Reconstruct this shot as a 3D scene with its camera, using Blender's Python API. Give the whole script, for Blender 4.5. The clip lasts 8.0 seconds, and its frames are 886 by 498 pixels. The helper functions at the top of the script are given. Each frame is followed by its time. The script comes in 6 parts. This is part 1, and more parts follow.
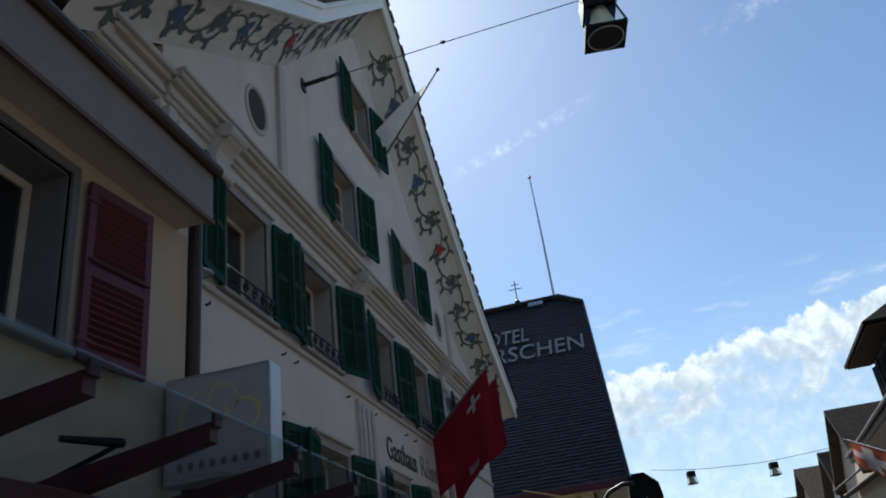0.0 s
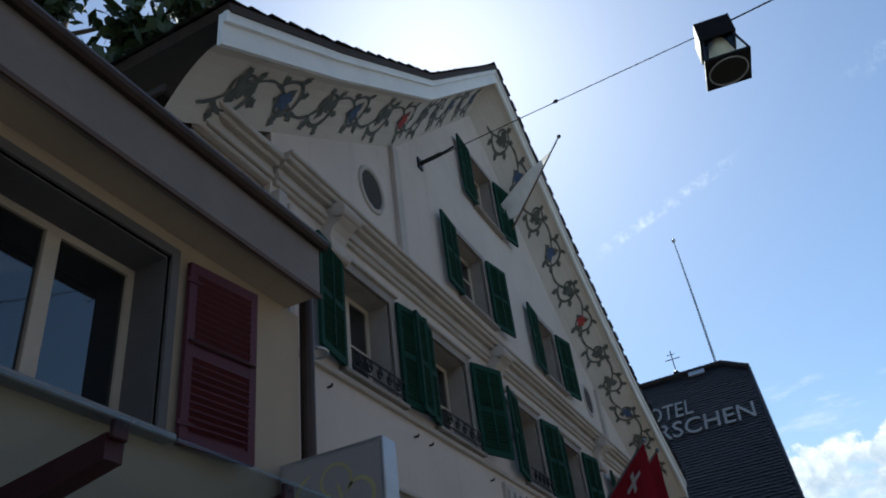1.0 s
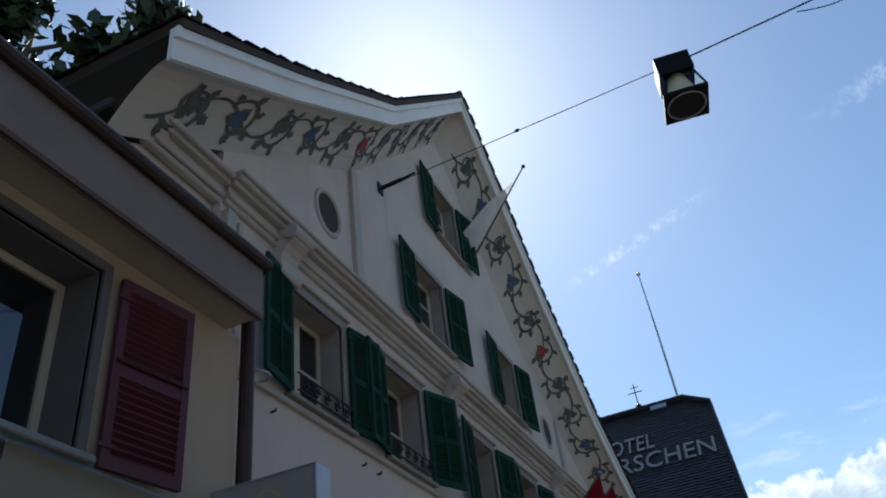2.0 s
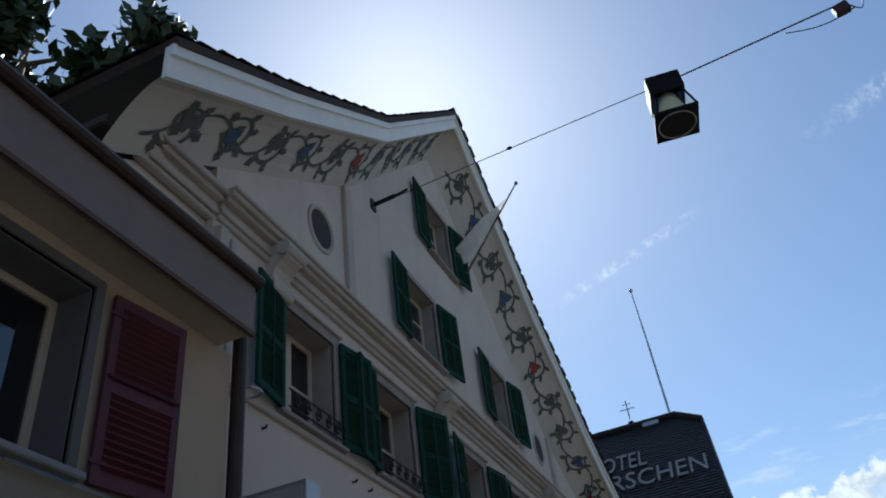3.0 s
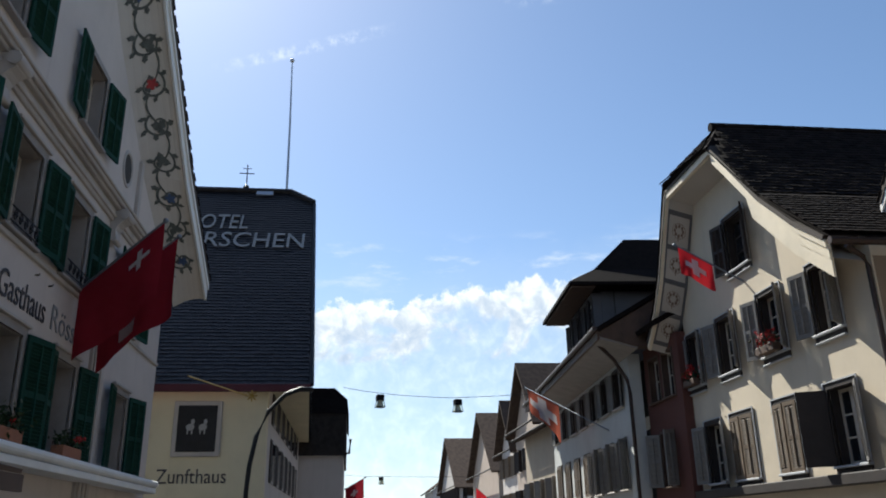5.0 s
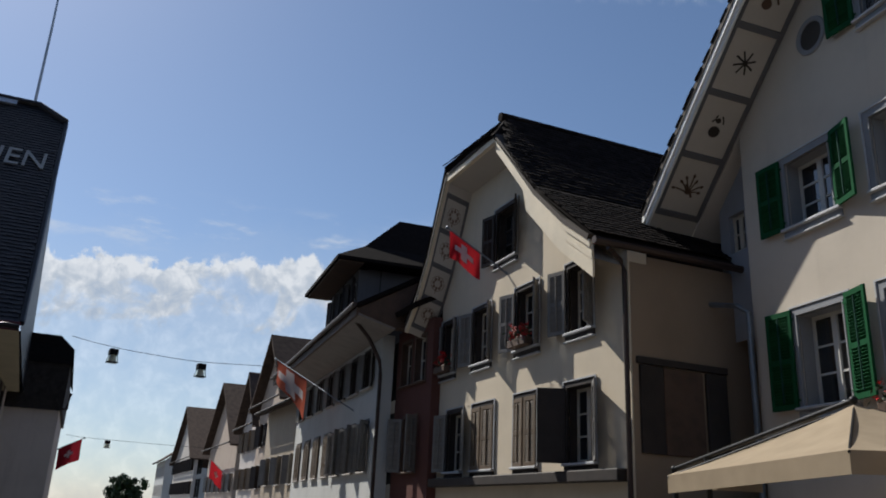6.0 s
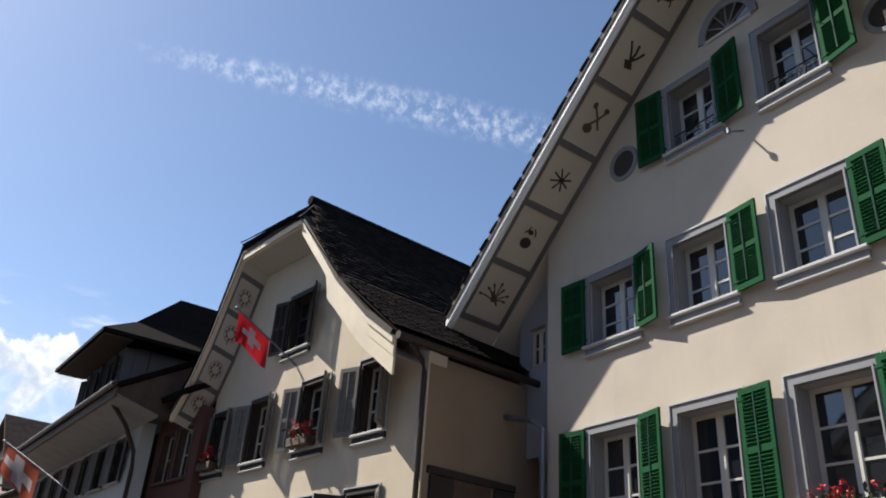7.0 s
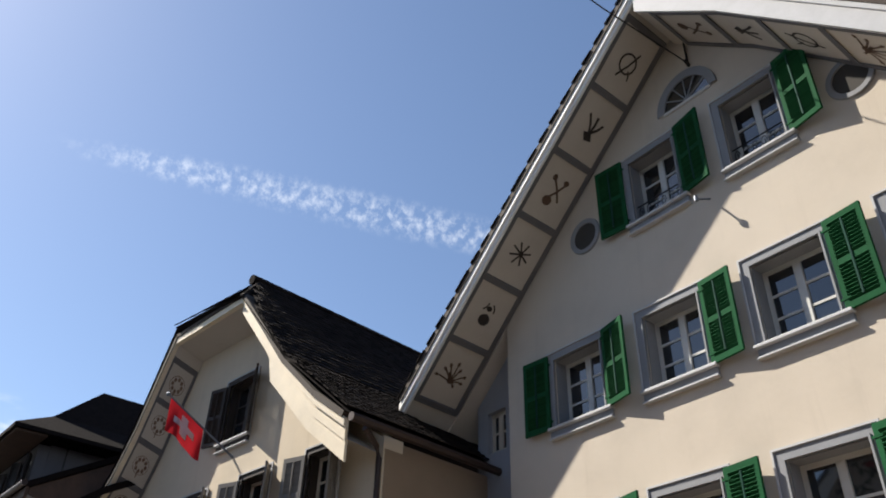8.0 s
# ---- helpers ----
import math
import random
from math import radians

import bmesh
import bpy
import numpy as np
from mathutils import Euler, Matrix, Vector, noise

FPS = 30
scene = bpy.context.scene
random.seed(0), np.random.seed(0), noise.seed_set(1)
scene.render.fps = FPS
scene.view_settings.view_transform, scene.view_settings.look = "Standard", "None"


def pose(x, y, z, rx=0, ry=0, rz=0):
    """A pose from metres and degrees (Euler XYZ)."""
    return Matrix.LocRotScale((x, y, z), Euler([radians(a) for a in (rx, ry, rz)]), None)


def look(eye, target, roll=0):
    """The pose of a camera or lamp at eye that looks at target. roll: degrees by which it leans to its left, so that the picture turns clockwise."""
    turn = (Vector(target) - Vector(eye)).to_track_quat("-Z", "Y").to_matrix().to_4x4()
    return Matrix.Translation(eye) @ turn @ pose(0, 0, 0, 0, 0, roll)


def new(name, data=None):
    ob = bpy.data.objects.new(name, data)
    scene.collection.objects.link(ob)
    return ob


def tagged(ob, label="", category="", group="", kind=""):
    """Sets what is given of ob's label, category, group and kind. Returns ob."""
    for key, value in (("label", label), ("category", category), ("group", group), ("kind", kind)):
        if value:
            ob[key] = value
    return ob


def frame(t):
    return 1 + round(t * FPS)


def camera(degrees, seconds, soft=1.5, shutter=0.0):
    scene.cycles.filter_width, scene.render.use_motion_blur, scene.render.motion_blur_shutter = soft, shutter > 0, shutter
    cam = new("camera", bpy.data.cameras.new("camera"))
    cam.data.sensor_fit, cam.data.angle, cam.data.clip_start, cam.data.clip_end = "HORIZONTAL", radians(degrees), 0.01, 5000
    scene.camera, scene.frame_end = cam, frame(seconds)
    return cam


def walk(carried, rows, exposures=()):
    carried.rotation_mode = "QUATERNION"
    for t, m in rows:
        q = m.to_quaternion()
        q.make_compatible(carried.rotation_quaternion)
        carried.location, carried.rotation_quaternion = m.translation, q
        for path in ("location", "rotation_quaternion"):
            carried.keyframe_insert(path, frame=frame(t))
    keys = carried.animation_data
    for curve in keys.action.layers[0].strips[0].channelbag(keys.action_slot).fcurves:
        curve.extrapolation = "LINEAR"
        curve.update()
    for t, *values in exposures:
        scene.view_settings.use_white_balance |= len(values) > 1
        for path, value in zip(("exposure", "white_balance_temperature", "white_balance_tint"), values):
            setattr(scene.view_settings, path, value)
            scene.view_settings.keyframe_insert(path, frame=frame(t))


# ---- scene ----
cam = camera(57.9, 8.0, soft=1.9)
PATH = [
    (0, (-0.545, -1.71, 1.709), (-0.917, 0.042, 2.599), -7.6),
    (0.2, (-0.548, -1.576, 1.704), (-1.046, 0.118, 2.643), -7.7),
    (0.5, (-0.539, -1.343, 1.706), (-1.171, 0.256, 2.727), -7.1),
    (1, (-0.483, -1.094, 1.712), (-1.133, 0.432, 2.83), -7.8),
    (1.5, (-0.384, -0.935, 1.721), (-0.98, 0.605, 2.849), -7.3),
    (1.7, (-0.365, -0.918, 1.717), (-0.941, 0.617, 2.863), -7.7),
    (2.8, (-0.337, -0.957, 1.698), (-0.882, 0.551, 2.893), -8.1),
    (3, (-0.319, -0.964, 1.695), (-0.853, 0.547, 2.892), -8.1),
    (3.5, (-0.282, -0.914, 1.65), (-0.774, 0.721, 2.693), -6.5),
    (4, (-0.332, -0.6, 1.618), (-0.708, 1.173, 2.462), -6.0),
    (4.5, (-0.293, -0.124, 1.648), (-0.435, 1.733, 2.378), -2.6),
    (4.7, (-0.232, 0.08, 1.644), (-0.215, 1.957, 2.336), -2.1),
    (5.8, (0.396, 1.35, 1.627), (1.023, 3.139, 2.265), 2.4),
    (6, (0.495, 1.572, 1.619), (1.243, 3.315, 2.254), 2.7),
    (6.5, (0.662, 2.123, 1.613), (1.65, 3.702, 2.34), 4.2),
    (7, (0.807, 2.6, 1.649), (1.928, 3.984, 2.559), 4.1),
    (7.5, (0.985, 3.049, 1.673), (2.112, 4.241, 2.817), 2.7),
    (8, (1.112, 3.497, 1.644), (2.261, 4.682, 2.774), 1.6),
]
walk(cam, [(t, look(eye, target, roll)) for t, eye, target, roll in PATH],
     exposures=[(0, 0.76, 5900, 1), (0.5, 0.86, 5900, 1), (1.5, 0.87, 5850, 1), (3.0, 0.69, 5800, 1), (3.5, 0.84, 5850, 2), (4.0, 1.12, 6000, 3), (4.5, 1.11, 6050, 4), (6, 0.31, 6100, 9), (6.5, 0.69, 6200, 10), (7, 0.92, 6300, 10), (8, 1.09, 6450, 10)])

# ---- world and sun ----
SUN_AZ, SUN_EL = -21.8, 47.0      # degrees from +y towards +x, and above the horizon
world = bpy.data.worlds.new("world")
scene.world = world
world.use_nodes = True


class Nodes:
    """A small writer of node trees."""

    def __init__(self, tree):
        self.tree, self.nodes, self.links = tree, tree.nodes, tree.links

    def add(self, kind, inputs=None, **settings):
        n = self.nodes.new(kind)
        for k, v in settings.items():
            setattr(n, k, v)
        for k, v in (inputs or {}).items():
            if isinstance(v, bpy.types.NodeSocket):
                self.links.new(v, n.inputs[k])
            else:
                n.inputs[k].default_value = v
        return n

    def math(self, op, a, b=0.0, c=0.0, clamp=False):
        return self.add("ShaderNodeMath", {0: a, 1: b, 2: c}, operation=op, use_clamp=clamp).outputs[0]

    def ramp(self, fac, stops, interpolation="LINEAR"):
        n = self.add("ShaderNodeValToRGB", {"Fac": fac})
        n.color_ramp.interpolation = interpolation
        el = n.color_ramp.elements
        while len(el) < len(stops):
            el.new(0.5)
        for e, (p, c) in zip(el, stops):
            e.position, e.color = p, (*c, 1) if len(c) == 3 else c
        return n.outputs[0]

    def mix(self, fac, a, b, blend="MIX"):
        n = self.add("ShaderNodeMix", data_type="RGBA", blend_type=blend)
        for k, v in ((0, fac), (6, a), (7, b)):
            if isinstance(v, bpy.types.NodeSocket):
                self.links.new(v, n.inputs[k])
            else:
                n.inputs[k].default_value = (*v, 1) if isinstance(v, tuple) and len(v) == 3 else v
        return n.outputs[2]

    def smooth(self, x, lo, hi):
        return self.add("ShaderNodeMapRange", {"Value": x, "From Min": lo, "From Max": hi}, interpolation_type="SMOOTHSTEP").outputs[0]


def build_sky():
    w = Nodes(world.node_tree)
    w.nodes.clear()
    sky = w.add("ShaderNodeTexSky", sky_type="NISHITA", sun_disc=False, sun_elevation=radians(SUN_EL), sun_rotation=radians(SUN_AZ),
                air_density=1.0, dust_density=0.72, ozone_density=2.0, altitude=500)
    way = w.add("ShaderNodeTexCoord").outputs["Generated"]
    s = w.add("ShaderNodeSeparateXYZ", {0: way})
    x, y, z = s.outputs
    az = w.math("MULTIPLY", w.math("ARCTAN2", x, y), 57.2958)
    el = w.math("MULTIPLY", w.math("ARCSINE", z), 57.2958)
    flat = w.add("ShaderNodeCombineXYZ", {0: az, 1: el}).outputs[0]
    # heaped clouds low over the horizon, their tops rising to the right
    warp = w.add("ShaderNodeTexNoise", {"Vector": flat, "Scale": 0.16, "Detail": 10.0, "Roughness": 0.58, "Distortion": 0.35}).outputs[0]
    fine = w.add("ShaderNodeTexNoise", {"Vector": flat, "Scale": 0.42, "Detail": 9.0, "Roughness": 0.62, "Distortion": 0.2}).outputs[0]
    top = w.math("ADD", 15.6, w.math("MULTIPLY", w.math("MAXIMUM", w.math("MINIMUM", az, 22.0), -40.0), 0.10))
    v = w.math("ADD", w.math("SUBTRACT", top, el), w.math("MULTIPLY", w.math("SUBTRACT", warp, 0.5), 2.8))
    v = w.math("ADD", v, w.math("MULTIPLY", w.math("SUBTRACT", fine, 0.5), 3.6))
    cover = w.smooth(v, -0.12, 0.30)
    haze = w.math("MULTIPLY", w.smooth(v, -3.5, 0.6), 0.16)
    # below its bright head the bank thins out into torn, hazy shreds
    thin = w.add("ShaderNodeTexNoise", {"Vector": flat, "Scale": 0.20, "Detail": 8.0, "Roughness": 0.58, "Distortion": 0.4}).outputs[0]
    depth = w.math("ADD", v, w.math("MULTIPLY", w.math("SUBTRACT", thin, 0.5), 16.0))
    cover = w.math("MULTIPLY", cover, w.math("ADD", 0.36, w.math("MULTIPLY", w.smooth(depth, 4.0, 2.2), 0.64)))
    billow = w.add("ShaderNodeTexNoise", {"Vector": flat, "Scale": 0.75, "Detail": 8.0, "Roughness": 0.6, "Distortion": 0.4}).outputs[0]
    body = w.math("ADD", w.math("MULTIPLY", billow, 0.70), w.math("MULTIPLY", fine, 0.30))
    body = w.math("ADD", body, w.math("MULTIPLY", w.smooth(v, 2.0, 0.1), 0.12))
    shade = w.ramp(body, [(0.38, (4.4, 5.0, 5.9)), (0.50, (5.7, 6.0, 6.4)), (0.62, (8.2, 8.15, 8.1))])
    # a thin torn veil above them
    veil = w.add("ShaderNodeTexNoise", {"Vector": w.add("ShaderNodeVectorMath", {0: flat, 1: (0.16, 0.55, 1.0)}, operation="MULTIPLY").outputs[0], "Scale": 1.0, "Detail": 7.0, "Roughness": 0.6}).outputs[0]
    veil = w.math("MULTIPLY", w.math("MULTIPLY", w.smooth(veil, 0.50, 0.72), w.smooth(w.math("ABSOLUTE", w.math("SUBTRACT", el, 18.2)), 2.8, 0.3)), 0.8)
    # a torn streak of high ice cloud across the street
    off = w.math("SUBTRACT", az, 26.0)
    line = w.math("SUBTRACT", el, w.math("SUBTRACT", 37.3, w.math("MULTIPLY", w.math("MULTIPLY", off, off), 0.0044)))
    wide = w.math("ADD", 0.5, w.math("MULTIPLY", w.smooth(az, 0.0, 38.0), 1.0))
    band = w.smooth(w.math("DIVIDE", w.math("ABSOLUTE", line), wide), 1.15, 0.25)
    puffs = w.add("ShaderNodeTexNoise", {"Vector": flat, "Scale": 1.15, "Detail": 5.0, "Roughness": 0.62}).outputs[0]
    dense = w.math("ADD", w.smooth(az, 10.0, 20.0), w.math("MULTIPLY", w.smooth(w.math("ABSOLUTE", w.math("ADD", az, 4.5)), 8.5, 2.5), 1.5))
    streak = w.math("MULTIPLY", w.math("MULTIPLY", band, w.smooth(puffs, 0.40, 0.74)), dense)
    streak = w.math("MULTIPLY", streak, 0.43, clamp=True)
    c = w.mix(streak, sky.outputs[0], (7.4, 7.7, 8.2))
    c = w.mix(veil, c, (6.6, 6.9, 7.4))
    c = w.mix(haze, c, (5.2, 5.8, 6.6))
    c = w.mix(w.math("MULTIPLY", cover, 0.94), c, shade)
    bg = w.add("ShaderNodeBackground", {"Color": c, "Strength": 0.076})
    out = w.add("ShaderNodeOutputWorld", {"Surface": bg.outputs[0]})


build_sky()
sun = new("sun", bpy.data.lights.new("sun", "SUN"))
sun.data.energy, sun.data.angle, sun.data.color = 5.0, radians(0.53), (1.0, 0.93, 0.82)
sx, sy, sz = math.sin(radians(SUN_AZ)) * math.cos(radians(SUN_EL)), math.cos(radians(SUN_AZ)) * math.cos(radians(SUN_EL)), math.sin(radians(SUN_EL))
sun.matrix_world = look((sx * 60, sy * 60, sz * 60), (0, 0, 0))


# ---- materials ----
def surface(name, color, rough=0.7, metal=0.0, vary=0.18, scale=1.2, grain=40.0, bump=0.15, tint=None, random_piece=0.0, island=0.0, spec=0.4):
    """Paint, plaster, stone or metal with broad stains, fine grain and slight relief."""
    m = bpy.data.materials.new(name)
    m.use_nodes = True
    w = Nodes(m.node_tree)
    w.nodes.clear()
    co = w.add("ShaderNodeTexCoord").outputs["Object"]
    broad = w.add("ShaderNodeTexNoise", {"Vector": co, "Scale": scale, "Detail": 5.0, "Roughness": 0.62}).outputs[0]
    tiny = w.add("ShaderNodeTexNoise", {"Vector": co, "Scale": grain, "Detail": 3.0}).outputs[0]
    dark = tuple(c * (1 - vary) for c in color) if tint is None else tint
    light = tuple(min(1.0, c * (1 + 0.5 * vary)) for c in color)
    c = w.ramp(broad, [(0.30, dark), (0.55, color), (0.75, light)])
    c = w.mix(w.math("MULTIPLY", w.smooth(tiny, 0.35, 0.7), 0.12), c, tuple(v * 0.75 for v in color))
    if random_piece or island:
        r = w.add("ShaderNodeObjectInfo").outputs["Random"] if random_piece else w.add("ShaderNodeNewGeometry").outputs["Random Per Island"]
        amount = random_piece or island
        c = w.mix(1.0, c, w.ramp(r, [(0.0, (1 - amount,) * 3), (1.0, (1.0, 1.0, 1.0))]), "MULTIPLY")
    b = w.add("ShaderNodeBump", {"Strength": bump, "Distance": 0.01, "Height": w.math("ADD", tiny, broad)})
    p = w.add("ShaderNodeBsdfPrincipled", {"Base Color": c, "Metallic": metal, "Normal": b.outputs[0], "Specular IOR Level": spec,
                                           "Roughness": w.math("ADD", w.math("MULTIPLY", broad, 0.2), rough - 0.1, clamp=True)})
    w.add("ShaderNodeOutputMaterial", {"Surface": p.outputs[0]})
    return m


def plaster(name, color, streak=0.10):
    """Lime plaster with trowel marks, rain streaks and patches."""
    m = bpy.data.materials.new(name)
    m.use_nodes = True
    w = Nodes(m.node_tree)
    w.nodes.clear()
    co = w.add("ShaderNodeTexCoord").outputs["Object"]
    s = w.add("ShaderNodeSeparateXYZ", {0: co})
    tall = w.add("ShaderNodeCombineXYZ", {0: w.math("MULTIPLY", s.outputs[0], 3.5), 1: s.outputs[1], 2: w.math("MULTIPLY", s.outputs[2], 0.25)}).outputs[0]
    run = w.add("ShaderNodeTexNoise", {"Vector": tall, "Scale": 1.0, "Detail": 6.0, "Roughness": 0.65}).outputs[0]
    patch = w.add("ShaderNodeTexNoise", {"Vector": co, "Scale": 0.7, "Detail": 6.0, "Roughness": 0.6}).outputs[0]
    trowel = w.add("ShaderNodeTexNoise", {"Vector": co, "Scale": 7.0, "Detail": 4.0, "Distortion": 0.6}).outputs[0]
    sand = w.add("ShaderNodeTexNoise", {"Vector": co, "Scale": 90.0, "Detail": 2.0}).outputs[0]
    c = w.ramp(patch, [(0.30, tuple(v * 0.88 for v in color)), (0.52, color), (0.75, tuple(min(0.9, v * 1.06) for v in color))])
    c = w.mix(w.math("MULTIPLY", w.smooth(run, 0.52, 0.80), streak * 2.5), c, tuple(v * f for v, f in zip(color, (0.62, 0.60, 0.58))))
    c = w.mix(w.math("MULTIPLY", w.smooth(sand, 0.4, 0.7), 0.10), c, tuple(v * 0.8 for v in color))
    h = w.math("ADD", w.math("MULTIPLY", trowel, 0.7), w.math("MULTIPLY", sand, 0.3))
    b = w.add("ShaderNodeBump", {"Strength": 0.25, "Distance": 0.012, "Height": h})
    p = w.add("ShaderNodeBsdfPrincipled", {"Base Color": c, "Roughness": 0.9, "Specular IOR Level": 0.2, "Normal": b.outputs[0]})
    w.add("ShaderNodeOutputMaterial", {"Surface": p.outputs[0]})
    return m


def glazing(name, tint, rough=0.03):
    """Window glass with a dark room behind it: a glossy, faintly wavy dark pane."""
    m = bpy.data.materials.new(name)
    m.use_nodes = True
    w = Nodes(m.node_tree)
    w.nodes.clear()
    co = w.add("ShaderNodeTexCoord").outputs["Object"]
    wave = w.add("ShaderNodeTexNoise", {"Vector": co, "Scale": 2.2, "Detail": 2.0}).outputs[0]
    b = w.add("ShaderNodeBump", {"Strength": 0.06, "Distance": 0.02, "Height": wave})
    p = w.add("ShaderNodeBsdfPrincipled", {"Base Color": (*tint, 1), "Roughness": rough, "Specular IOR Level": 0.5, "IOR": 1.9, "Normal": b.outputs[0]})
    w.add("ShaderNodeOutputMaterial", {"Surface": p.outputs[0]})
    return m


def clear_glass(name, tint):
    m = bpy.data.materials.new(name)
    m.use_nodes = True
    w = Nodes(m.node_tree)
    w.nodes.clear()
    t = w.add("ShaderNodeBsdfTransparent", {"Color": (*tint, 1)})
    g = w.add("ShaderNodeBsdfGlossy", {"Roughness": 0.04, "Color": (0.9, 0.95, 0.95, 1)})
    mx = w.add("ShaderNodeMixShader", {0: 0.055, 1: t.outputs[0], 2: g.outputs[0]})
    w.add("ShaderNodeOutputMaterial", {"Surface": mx.outputs[0]})
    return m


def cloth(name, color, thin=0.35, weave=180.0):
    """Woven cloth that lets some light through."""
    m = bpy.data.materials.new(name)
    m.use_nodes = True
    w = Nodes(m.node_tree)
    w.nodes.clear()
    co = w.add("ShaderNodeTexCoord").outputs["Object"]
    n = w.add("ShaderNodeTexNoise", {"Vector": co, "Scale": 3.0, "Detail": 4.0}).outputs[0]
    k = w.add("ShaderNodeTexNoise", {"Vector": co, "Scale": weave, "Detail": 1.0}).outputs[0]
    c = w.ramp(n, [(0.3, tuple(v * 0.85 for v in color)), (0.7, color)])
    b = w.add("ShaderNodeBump", {"Strength": 0.2, "Distance": 0.003, "Height": k})
    d = w.add("ShaderNodeBsdfDiffuse", {"Color": c, "Normal": b.outputs[0]})
    t = w.add("ShaderNodeBsdfTranslucent", {"Color": c})
    mx = w.add("ShaderNodeMixShader", {0: thin, 1: d.outputs[0], 2: t.outputs[0]})
    w.add("ShaderNodeOutputMaterial", {"Surface": mx.outputs[0]})
    return m


